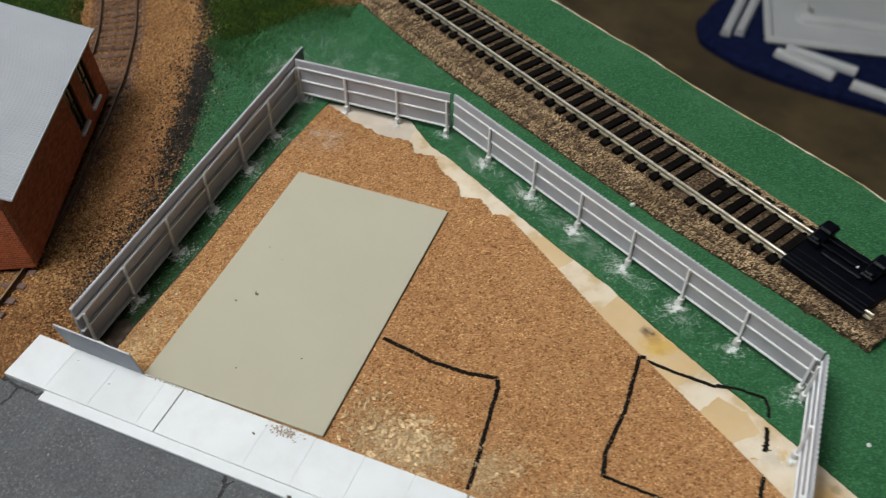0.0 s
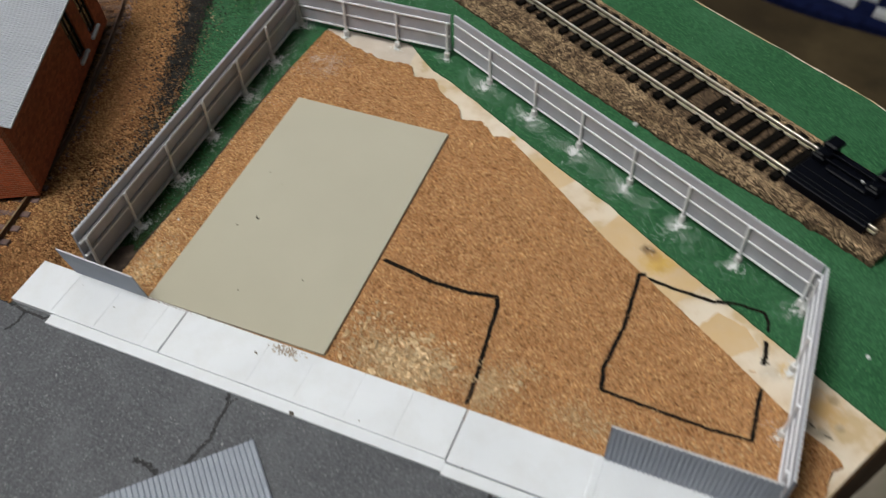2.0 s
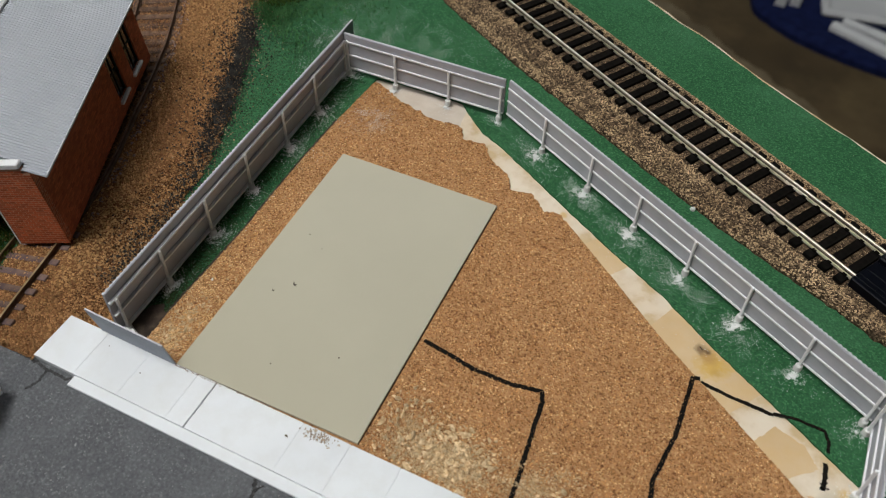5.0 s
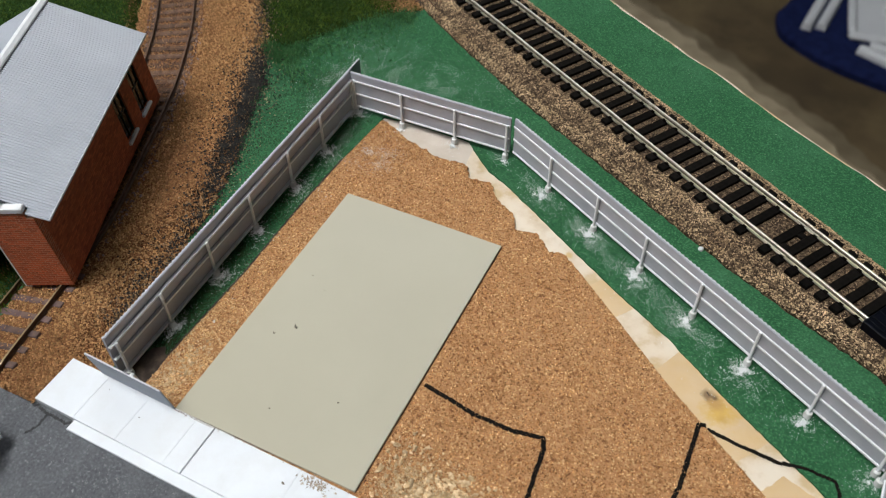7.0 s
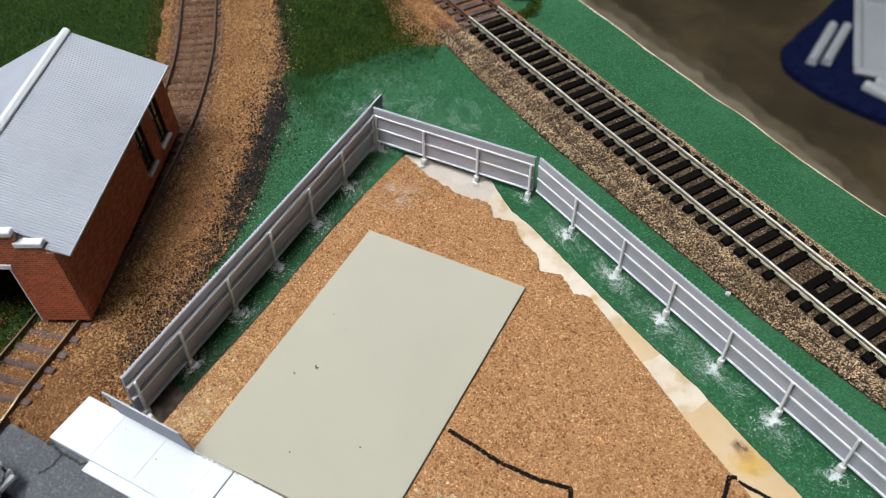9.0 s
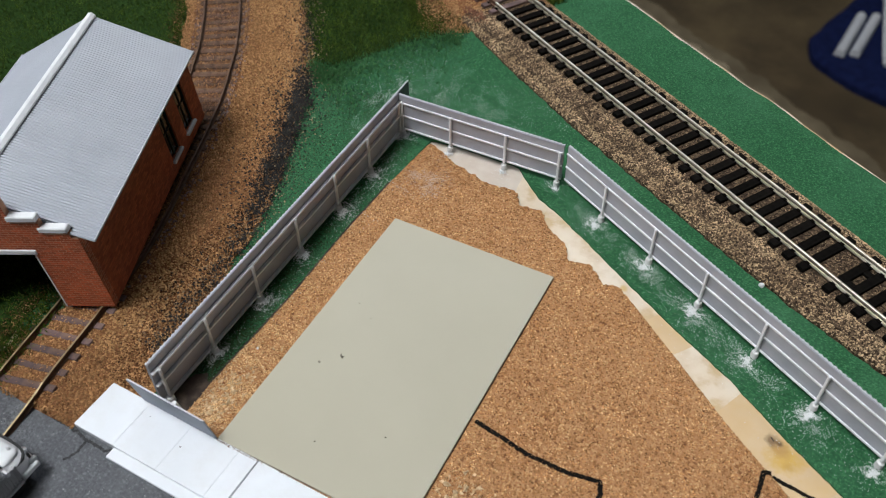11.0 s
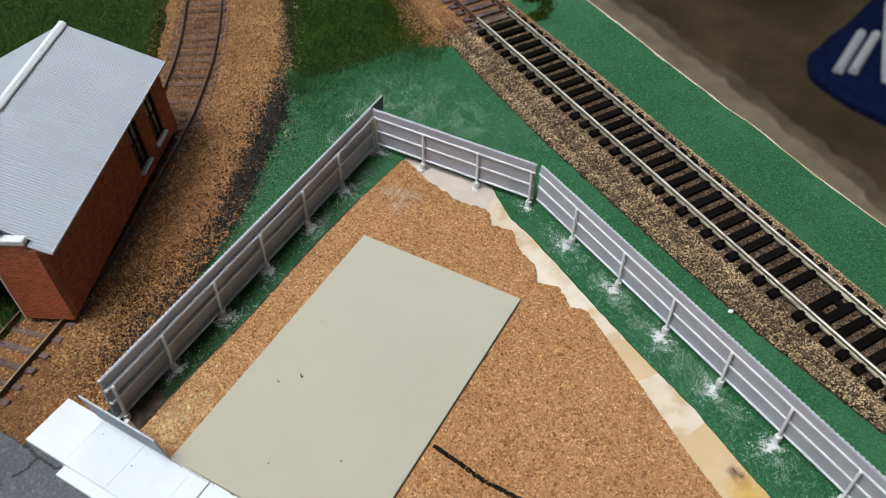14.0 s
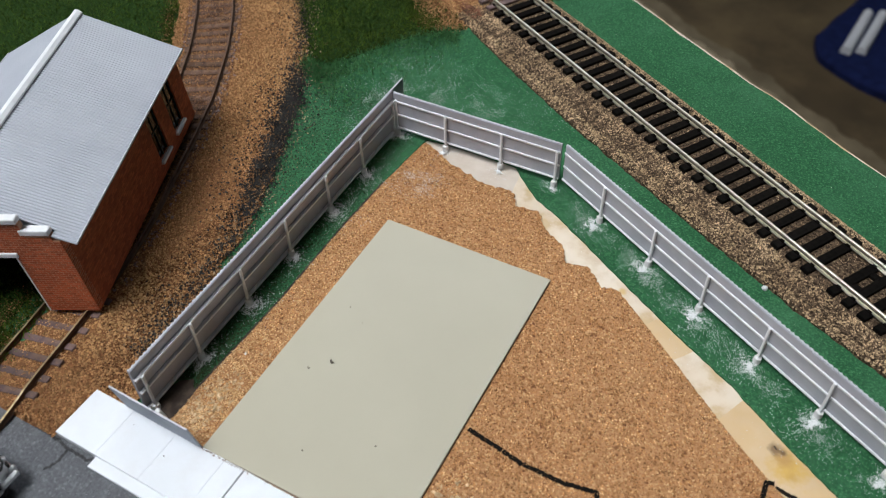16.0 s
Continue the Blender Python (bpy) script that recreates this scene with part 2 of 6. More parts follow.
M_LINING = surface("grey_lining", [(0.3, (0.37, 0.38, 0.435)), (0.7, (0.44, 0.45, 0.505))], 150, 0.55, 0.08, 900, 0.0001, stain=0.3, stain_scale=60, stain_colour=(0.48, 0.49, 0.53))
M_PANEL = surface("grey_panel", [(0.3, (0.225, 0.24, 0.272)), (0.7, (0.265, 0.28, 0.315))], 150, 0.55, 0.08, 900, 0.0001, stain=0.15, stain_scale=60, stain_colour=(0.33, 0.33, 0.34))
M_RIM = surface("cut_edge", [(0.3, (0.50, 0.51, 0.54)), (0.7, (0.58, 0.59, 0.62))], 200, 0.5, 0.05, depth=0.0001)
M_SHEET = surface("grey_sheet", [(0.3, (0.275, 0.305, 0.360)), (0.7, (0.325, 0.357, 0.415))], 150, 0.5, 0.08, 900, 0.0001, stain=0.15, stain_scale=60, stain_colour=(0.40, 0.41, 0.43))
M_RAIL_WHITE = surface("fence_rail_plastic", [(0.3, (0.79, 0.80, 0.83)), (0.7, (0.86, 0.87, 0.90))], 200, 0.5, 0.05, depth=0.0001)
M_FOOT = surface("white_foot", [(0.3, (0.62, 0.62, 0.61)), (0.7, (0.76, 0.76, 0.75))], 300, 0.6, 0.1, depth=0.0001)
M_SLEEPER = surface("black_sleeper", [(0.3, (0.003, 0.0026, 0.0022)), (0.7, (0.008, 0.0068, 0.0055))], 400, 0.9, spec=0.05, bump=0.3, depth=0.0001, random_tint=0.3)
M_SLEEPER_OLD = surface("weathered_sleeper", [(0.3, (0.070, 0.043, 0.043)), (0.7, (0.14, 0.092, 0.088))], 300, 0.85, 0.3, depth=0.0001, random_tint=0.35,
                        stain=0.5, stain_scale=150, stain_colour=(0.22, 0.13, 0.065))
M_SLEEPER_DUSTY = surface("dusty_sleeper", [(0.3, (0.062, 0.034, 0.023)), (0.5, (0.098, 0.060, 0.043)), (0.7, (0.155, 0.108, 0.084))], 350, 0.9, 0.3, depth=0.0002, random_tint=0.38, stain=0.7, stain_scale=220, stain_colour=(0.20, 0.105, 0.048), spec=0.15)
M_BED_GRAIN = surface("mauve_bed_grain", [(0.3, (0.092, 0.049, 0.033)), (0.7, (0.22, 0.132, 0.092))], 120, 0.95, 0.0, random_tint=0.5, spec=0.15)
M_CHIP_MAUVE = surface("mauve_stone", [(0.3, (0.16, 0.110, 0.098)), (0.7, (0.30, 0.225, 0.205))], 300, 0.9, 0.0, random_tint=0.3, spec=0.2)
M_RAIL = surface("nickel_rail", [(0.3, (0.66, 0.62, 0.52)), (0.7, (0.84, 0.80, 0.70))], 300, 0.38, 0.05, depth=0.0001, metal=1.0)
# rail sides and web are coloured darker than head and foot
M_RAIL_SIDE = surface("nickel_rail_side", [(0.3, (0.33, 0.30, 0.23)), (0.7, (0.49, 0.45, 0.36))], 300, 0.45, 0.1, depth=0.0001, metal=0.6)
M_RAIL_WEB = surface("dark_rail_web", [(0.3, (0.05, 0.042, 0.032)), (0.7, (0.11, 0.095, 0.075))], 300, 0.6, 0.1, depth=0.0001, metal=0.3)
M_RAIL_RUST = surface("rusty_rail", [(0.3, (0.075, 0.035, 0.018)), (0.7, (0.14, 0.075, 0.04))], 300, 0.75, 0.2, depth=0.0001)
M_RAIL_TOP = surface("worn_rail_head", [(0.3, (0.30, 0.23, 0.12)), (0.7, (0.52, 0.43, 0.26))], 200, 0.4, 0.0, metal=0.9)
M_BLACK = surface("black_plastic", [(0.3, (0.0014, 0.0018, 0.0036)), (0.7, (0.0028, 0.0036, 0.007))], 250, 0.38, 0.15, depth=0.0001, spec=0.12)
M_BRICK = surface("red_brick", [(0.3, (0.44, 0.105, 0.040)), (0.7, (0.55, 0.145, 0.056))], 400, 0.75, 0.2, 900, 0.0001, random_tint=0.26)
M_BRICK_JOINT = surface("red_joint", [(0.3, (0.40, 0.110, 0.048)), (0.7, (0.47, 0.140, 0.064))], 400, 0.85, 0.2, depth=0.0001)
M_MORTAR = surface("brick_mortar", [(0.3, (0.56, 0.29, 0.18)), (0.7, (0.66, 0.38, 0.25))], 400, 0.85, 0.2, depth=0.0001)
M_ROOF = surface("roof_metal", [(0.3, (0.43, 0.455, 0.51)), (0.7, (0.49, 0.515, 0.57))], 40, 0.5, 0.05, 700, 0.0001, stain=0.25, stain_scale=35, stain_colour=(0.42, 0.45, 0.50))
M_TRIM = surface("white_trim", [(0.3, (0.72, 0.73, 0.75)), (0.7, (0.80, 0.81, 0.82))], 200, 0.5, 0.05, depth=0.0001)
M_GLASS_DARK = surface("dark_window_pane", [(0.3, (0.008, 0.011, 0.010)), (0.7, (0.016, 0.02, 0.018))], 100, 0.12, 0.0)
M_GREENFRAME = surface("dark_green_frame", [(0.3, (0.006, 0.014, 0.009)), (0.7, (0.011, 0.022, 0.014))], 200, 0.5, 0.0)
M_FLOOR = surface("dusty_concrete", [(0.25, (0.040, 0.026, 0.0100)), (0.55, (0.070, 0.046, 0.0180)), (0.85, (0.135, 0.095, 0.043))], 6, 0.85, 0.15, 40, 0.002,
                  stain=0.85, stain_scale=2.8, stain_colour=(0.19, 0.136, 0.060))
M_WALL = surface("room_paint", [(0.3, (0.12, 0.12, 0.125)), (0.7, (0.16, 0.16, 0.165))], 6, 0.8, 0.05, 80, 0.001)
# paler than the other walls, to bounce fill light onto the fence
M_WALL_BOUNCE = surface("fill_bounce_paint", [(0.3, (0.25, 0.25, 0.25)), (0.7, (0.31, 0.31, 0.30))], 6, 0.8, 0.05, 80, 0.001)
M_CEIL = surface("ceiling_paint", [(0.3, (0.28, 0.28, 0.28)), (0.7, (0.34, 0.34, 0.34))], 6, 0.85, 0.05, 80, 0.001)
M_BLUE = surface("blue_cloth", [(0.3, (0.0055, 0.009, 0.040)), (0.7, (0.011, 0.018, 0.075))], 60, 0.9, 0.5, 300, 0.001, spec=0.1)
M_WHITEPLAST = surface("white_plastic", [(0.3, (0.62, 0.63, 0.65)), (0.7, (0.72, 0.73, 0.74))], 8, 0.4, 0.05, 60, 0.001)
M_VAN = surface("van_white_paint", [(0.3, (0.66, 0.67, 0.68)), (0.7, (0.76, 0.77, 0.78))], 200, 0.3, 0.03, depth=0.0001)
M_VANSIDE = surface("van_grey_side", [(0.3, (0.34, 0.34, 0.35)), (0.7, (0.44, 0.44, 0.45))], 200, 0.45, 0.05, depth=0.0001)
M_CHROME = surface("chrome", [(0.3, (0.85, 0.86, 0.88)), (0.7, (0.94, 0.95, 0.96))], 200, 0.32, 0.3, metal=1.0)
M_TYRE = surface("tyre_rubber", [(0.3, (0.012, 0.012, 0.012)), (0.7, (0.03, 0.03, 0.03))], 300, 0.8, 0.1, depth=0.0001)
M_CRUMB = surface("brown_crumb", [(0.3, (0.055, 0.045, 0.034)), (0.7, (0.17, 0.145, 0.12))], 400, 0.9, 0.0, random_tint=0.5)
M_PATH_CRUMB = surface("path_crumb", [(0.3, (0.27, 0.21, 0.155)), (0.7, (0.46, 0.385, 0.305))], 400, 0.9, 0.0, random_tint=0.35)
M_LAMP, _nt, _n, _l, _b = nodes_of("unseen_lamp_glow")
_b.inputs["Emission Color"].default_value = (1.0, 0.97, 0.92, 1)
_b.inputs["Emission Strength"].default_value = 6.0


# ---- mesh helpers ----
def mesh_from(name, bm, material):
    me = bpy.data.meshes.new(name)
    bm.normal_update()
    bm.to_mesh(me)
    bm.free()
    me.materials.append(material)
    return me


def part(name, bm, material, parent, label="", smooth=False):
    me = mesh_from(name, bm, material)
    if smooth:
        me.polygons.foreach_set("use_smooth", [True] * len(me.polygons))
    ob = new(name, me)
    ob.parent = parent
    return tagged(ob, label)


def thing(name, label, category, at=(0, 0, 0), turn=0.0, group="", kind=""):
    ob = new(name)
    ob.empty_display_size = 0.01
    ob.matrix_basis = pose(*at, 0, 0, turn)
    return tagged(ob, label, category, group, kind)


def solid(name, bm, material, label, category, kind="", at=(0, 0, 0), turn=0.0, group=""):
    ob = new(name, mesh_from(name, bm, material))
    ob.matrix_basis = pose(*at, 0, 0, turn)
    return tagged(ob, label, category, group, kind)


def box(bm, x0, x1, y0, y1, z0, z1, bevel=0.0):
    vs = [bm.verts.new(p) for p in ((x0, y0, z0), (x1, y0, z0), (x1, y1, z0), (x0, y1, z0), (x0, y0, z1), (x1, y0, z1), (x1, y1, z1), (x0, y1, z1))]
    fs = [bm.faces.new([vs[i] for i in q]) for q in ((3, 2, 1, 0), (4, 5, 6, 7), (0, 1, 5, 4), (1, 2, 6, 5), (2, 3, 7, 6), (3, 0, 4, 7))]
    if bevel:
        es = {e for f in fs for e in f.edges}
        bmesh.ops.bevel(bm, geom=list(es), offset=bevel, segments=1, affect="EDGES")
    return bm


def boxed(*a, **k):
    return box(bmesh.new(), *a, **k)


def prism(outline, z0, z1, bevel=0.0):
    """A flat slab with the given outline."""
    bm = bmesh.new()
    low = [bm.verts.new((x, y, z0)) for x, y in outline]
    high = [bm.verts.new((x, y, z1)) for x, y in outline]
    n = len(outline)
    top = bm.faces.new(high)
    bm.faces.new(low[::-1])
    for i in range(n):
        bm.faces.new((low[i], low[(i + 1) % n], high[(i + 1) % n], high[i]))
    bmesh.ops.recalc_face_normals(bm, faces=bm.faces[:])
    if bevel:
        bmesh.ops.bevel(bm, geom=list(top.edges), offset=bevel, segments=1, affect="EDGES")
    bmesh.ops.triangulate(bm, faces=[f for f in bm.faces if len(f.verts) > 4])
    return bm


def rough_line(points, step, amount, seed, scale=300.0):
    """A polyline with wavering added between its points."""
    out = []
    for i in range(len(points) - 1):
        a, b = Vector(points[i]), Vector(points[i + 1])
        n = max(1, int((b - a).length / step))
        side = Vector((-(b - a).y, (b - a).x)).normalized()
        for k in range(n):
            p = a.lerp(b, k / n)
            w = noise.noise((p.x * scale, p.y * scale, seed)) + 0.5 * noise.noise((p.x * scale * 2.7, p.y * scale * 2.7, seed + 7))
            out.append(tuple(p + side * w * amount))
    out.append(tuple(points[-1]))
    return out


def lathe(profile, sides=14, cx=0.0, cy=0.0):
    bm = bmesh.new()
    rings = []
    for r, z in profile:
        rings.append([bm.verts.new((cx + r * math.cos(2 * math.pi * k / sides), cy + r * math.sin(2 * math.pi * k / sides), z)) for k in range(sides)])
    for a, b in zip(rings, rings[1:]):
        for k in range(sides):
            bm.faces.new((a[k], a[(k + 1) % sides], b[(k + 1) % sides], b[k]))
    bm.faces.new(rings[0][::-1])
    bm.faces.new(rings[-1])
    return bm


def sweep(bm, centre, profile, closed=True):
    """Carries a profile (side, height) along a flat line of (x, y, z)."""
    rings = []
    n = len(centre)
    for i, c in enumerate(centre):
        a, b = Vector(centre[max(0, i - 1)]), Vector(centre[min(n - 1, i + 1)])
        d = (b - a)
        side = Vector((d.y, -d.x, 0)).normalized()
        rings.append([bm.verts.new(Vector(c) + side * s + Vector((0, 0, h))) for s, h in profile])
    m = len(profile)
    for a, b in zip(rings, rings[1:]):
        for k in range(m if closed else m - 1):
            bm.faces.new((a[k], b[k], b[(k + 1) % m], a[(k + 1) % m]))
    if closed:
        bm.faces.new(rings[0])
        bm.faces.new(rings[-1][::-1])
    bmesh.ops.recalc_face_normals(bm, faces=bm.faces[:])
    return bm


def inside(px, py, poly):
    """Which points lie inside a polygon."""
    hit = np.zeros(len(px), bool)
    n = len(poly)
    for i in range(n):
        (x0, y0), (x1, y1) = poly[i], poly[(i + 1) % n]
        if y0 == y1:
            continue
        cross = ((y0 > py) != (y1 > py)) & (px < (x1 - x0) * (py - y0) / (y1 - y0) + x0)
        hit ^= cross
    return hit


def fill(poly, count, rng):
    xs, ys = [p[0] for p in poly], [p[1] for p in poly]
    out = np.zeros((0, 2))
    while len(out) < count:
        p = np.stack([rng.uniform(min(xs), max(xs), count * 2), rng.uniform(min(ys), max(ys), count * 2)], 1)
        out = np.concatenate([out, p[inside(p[:, 0], p[:, 1], poly)]])
    return out[:count]


OCTA = np.array([(1, 0, 0), (0, 1, 0), (-1, 0, 0), (0, -1, 0), (0, 0, 1), (0, 0, -1)], float)
OCTA_F = np.array([(0, 1, 4), (1, 2, 4), (2, 3, 4), (3, 0, 4), (1, 0, 5), (2, 1, 5), (3, 2, 5), (0, 3, 5)])


def grains(name, xyz, size, material, label, category, rng, flat=1.0, parent=None, long=1.0):
    """Many small uneven crumbs in one mesh."""
    n = len(xyz)
    size = np.broadcast_to(size, n)
    v = OCTA[None] * rng.uniform(0.6, 1.3, (n, 6, 1)) * size[:, None, None]
    v = v + rng.uniform(-0.25, 0.25, (n, 6, 3)) * size[:, None, None]
    v[:, :, 2] *= flat
    v[:, :, 0] *= long
    a = rng.uniform(0, 2 * np.pi, n)[:, None]
    c, s = np.cos(a), np.sin(a)
    v = np.stack([v[:, :, 0] * c - v[:, :, 1] * s, v[:, :, 0] * s + v[:, :, 1] * c, v[:, :, 2]], -1) + xyz[:, None]
    f = OCTA_F[None] + (6 * np.arange(n))[:, None, None]
    me = bpy.data.meshes.new(name)
    me.from_pydata(v.reshape(-1, 3).tolist(), [], f.reshape(-1, 3).tolist())
    me.materials.append(material)
    ob = new(name, me)
    ob.parent = parent
    return tagged(ob, label, category, "", "stuff")


LUMP = np.array([(1, 0, 0), (0, 1, 0), (-1, 0, 0), (0, -1, 0), (0, 0, 1), (0, 0, -1), (.7, .7, 0), (-.7, .7, 0), (-.7, -.7, 0), (.7, -.7, 0), (.7, 0, .7), (0, .7, .7), (-.7, 0, .7), (0, -.7, .7)], float)
LUMP_F = [(0, 6, 10), (6, 1, 11), (6, 11, 10), (10, 11, 4), (1, 7, 11), (7, 2, 12), (7, 12, 11), (11, 12, 4), (2, 8, 12), (8, 3, 13), (8, 13, 12), (12, 13, 4), (3, 9, 13), (9, 0, 10), (9, 10, 13), (13, 10, 4),
          (6, 0, 5), (1, 6, 5), (7, 1, 5), (2, 7, 5), (8, 2, 5), (3, 8, 5), (9, 3, 5), (0, 9, 5)]


def lumps(name, xyz, size, material, label, category, rng, flat=0.6, long=1.5):
    """Torn crumbly pieces in one mesh."""
    n = len(xyz)
    v = LUMP[None] * rng.uniform(0.45, 1.25, (n, len(LUMP), 1)) * size[:, None, None] + rng.uniform(-0.22, 0.22, (n, len(LUMP), 3)) * size[:, None, None]
    v[:, :, 2] *= flat
    v[:, :, 0] *= rng.uniform(1.0, long, (n, 1))
    tip, a = rng.normal(0, 0.5, (n, 1)), rng.uniform(0, 2 * np.pi, (n, 1))
    x, z = v[:, :, 0] * np.cos(tip) - v[:, :, 2] * np.sin(tip), v[:, :, 0] * np.sin(tip) + v[:, :, 2] * np.cos(tip)
    c, d = np.cos(a), np.sin(a)
    v = np.stack([x * c - v[:, :, 1] * d, x * d + v[:, :, 1] * c, z], -1) + xyz[:, None]
    f = np.array(LUMP_F)[None] + (len(LUMP) * np.arange(n))[:, None, None]
    me = bpy.data.meshes.new(name)
    me.from_pydata(v.reshape(-1, 3).tolist(), [], f.reshape(-1, 3).tolist())
    me.materials.append(material)
    return tagged(new(name, me), label, category, "", "stuff")


rng = np.random.default_rng(7)

def patchy(q, scale, seed, floor=0.0):
    """Thins points out into uneven clumps."""
    w = np.array([noise.noise((a * scale, b * scale, seed)) + 0.5 * noise.noise((a * scale * 2.6, b * scale * 2.6, seed + 9)) for a, b in q])
    return q[rng.random(len(q)) < np.clip(0.35 + 1.5 * w, floor, 1.0)]


# ---- room ----
R0, R1, S0, S1, H1 = -1.9, 2.6, -2.2, 2.8, 1.95
solid("floor", boxed(R0 - 0.1, R1 + 0.1, S0 - 0.1, S1 + 0.1, FLOOR_Z - 0.1, FLOOR_Z), M_FLOOR, "dusty brown concrete floor of the room", "floor", "structure")
# paler concrete, its colour raised further to offset the table's shadow
M_CONCRETE = surface("pale_concrete", [(0.3, (0.46, 0.405, 0.310)), (0.7, (0.64, 0.575, 0.460))], 15, 0.85, 0.2, 60, 0.001, stain=0.6, stain_scale=5, stain_colour=(0.36, 0.30, 0.21))
patch = rough_line([(0.20, -1.30), (1.60, -1.30), (1.60, 0.80), (0.90, 1.02), (0.38, 0.93), (0.24, 0.70), (0.20, -1.30)], 0.03, 0.03, 23, 5)[:-1]
solid("floor_patch", prism(patch, FLOOR_Z - 0.002, FLOOR_Z + 0.002), M_CONCRETE, "paler concrete patch, lightened against the table's shade", "floor", "structure")
M_DUSTY = surface("floor_dust", [(0.3, (0.27, 0.215, 0.135)), (0.7, (0.40, 0.33, 0.215))], 18, 0.9, 0.2, 60, 0.001, stain=0.6, stain_scale=8, stain_colour=(0.13, 0.095, 0.058))
M_DUSTY_THIN = surface("thin_floor_dust", [(0.3, (0.125, 0.096, 0.053)), (0.7, (0.21, 0.165, 0.098))], 14, 0.9, 0.2, 60, 0.001, stain=0.6, stain_scale=9, stain_colour=(0.075, 0.054, 0.026))
for mat, grow, lift, seed, lab in ((M_DUSTY_THIN, 0.022, 0.001, 27, "thin dust film at the rim of a pale patch on the floor"), (M_DUSTY, -0.012, 0.002, 25, "pale dusty patch on the floor beside the table")):
    rim = [(0.42, 1.28), (0.27, 1.41), (0.13, 1.51), (-0.005, 1.60), (-0.08, 1.65), (-0.16, 1.69), (-0.24, 1.735), (-0.315, 1.79), (-0.80, 2.05)]
    outline = [(-0.80, 1.10), (0.54, 1.10)] + [(x + grow * 0.5, y + grow) for x, y in rim] + [(-0.80, 1.10)]
    solid("floor_patch", prism(rough_line(outline, 0.012, 0.022, seed, 14)[:-1], FLOOR_Z - 0.002, FLOOR_Z + lift), mat, lab, "floor", "structure")
solid("ceiling", boxed(R0 - 0.1, R1 + 0.1, S0 - 0.1, S1 + 0.1, H1, H1 + 0.1), M_CEIL, "plain white painted ceiling", "ceiling", "structure")
solid("wall_north", boxed(R0 - 0.1, R1 + 0.1, S1, S1 + 0.1, FLOOR_Z, H1), M_WALL, "plain painted wall added out of view", "wall", "structure")
solid("wall_south", boxed(R0 - 0.1, R1 + 0.1, S0 - 0.1, S0, FLOOR_Z, H1), M_WALL, "plain painted wall added out of view", "wall", "structure")
# unseen east wall doubles as a reflector for the left fence's inner face
solid("wall_east", boxed(R1, R1 + 0.1, S0, S1, FLOOR_Z, H1), M_WALL_BOUNCE, "plain painted wall added out of view", "wall", "structure")
solid("wall_west", boxed(R0 - 0.1, R0, S0, S1, FLOOR_Z, H1), M_WALL, "plain painted wall added out of view", "wall", "structure")
# unseen batten and glowing tube, made up to go with the rear fill
lamp = thing("added_batten_lamp", "unseen ceiling batten added to house the rear fill light", "lamp", (REAR_FILL_AT[0], REAR_FILL_AT[1], H1))
part("body", boxed(-0.62, 0.62, -0.04, 0.04, -0.04, 0.0, bevel=0.008), M_TRIM, lamp)
part("tube", boxed(-0.58, 0.58, -0.013, 0.013, -0.075, -0.05, bevel=0.008), M_LAMP, lamp, "glowing tube of the added fill lamp")
for x in (-0.58, 0.56):
    part("tube_holder", boxed(x, x + 0.02, -0.012, 0.012, -0.08, -0.04, bevel=0.002), M_TRIM, lamp)
lamp = thing("ceiling_panel_lamp", "square lit ceiling panel lamp in a white frame", "lamp", (PANEL_AT[0], PANEL_AT[1], H1))
part("frame", boxed(-0.54, 0.54, -0.54, 0.54, -0.02, 0.0, bevel=0.004), M_TRIM, lamp)
part("diffuser", boxed(-0.50, 0.50, -0.50, 0.50, -0.026, -0.0205), M_LAMP, lamp, "glowing diffuser")

# ---- layout board ----
BOARD_TOP = -0.0012
board_edge = [(-0.36, 0.535), (-0.20, 0.440), (0.0108, 0.3036), (0.0456, 0.2822), (0.0556, 0.2750), (0.0717, 0.2656), (0.0871, 0.2561), (0.0960, 0.2504), (0.1067, 0.2451), (0.1148, 0.2402), (0.1232, 0.2342), (0.1307, 0.2294),
              (0.1439, 0.2212), (0.1574, 0.2134), (0.1704, 0.2061), (0.1773, 0.2026), (0.1875, 0.1964), (0.2124, 0.1818), (0.2235, 0.1733), (0.2282, 0.1696), (0.2342, 0.1644), (0.2870, 0.1345)]
right_edge = [(0.2870, 0.1345), (0.2389, 0.0521), (0.2266, 0.0327), (0.2120, 0.0063), (0.2045, -0.0060), (0.2020, -0.0116), (0.06, -0.257), (-0.02, -0.40)]
board_outline = rough_line(board_edge, 0.004, 0.0004, 3, 150) + right_edge[1:] + [(-0.60, -0.40), (-0.60, 0.53)]
board = thing("layout_board", "plywood model railway baseboard with a dark brown fascia", "table")
part("board_top", prism(board_outline[::-1], -0.0075, BOARD_TOP), M_PLY, board, "pale plywood top with amber knots")
fascia = []
for a, b in zip(right_edge, right_edge[1:]):
    fascia.append(a)
fascia.append(right_edge[-1])
fascia = [(x + 0.0006, y - 0.0004) for x, y in fascia]
fascia_in = [(x - 0.00055, y + 0.0004) for x, y in fascia]
part("fascia", prism(fascia_in[::-1] + fascia, -0.059, BOARD_TOP - 0.0001), M_FASCIA, board, "dark brown painted fascia board")
for x, y in ((0.02, -0.22), (-0.5, -0.3), (-0.5, 0.42), (0.18, 0.10)):
    part("leg", boxed(x - 0.02, x + 0.02, y - 0.02, y + 0.02, FLOOR_Z, -0.0080, bevel=0.002), M_PLY_EDGE, board)

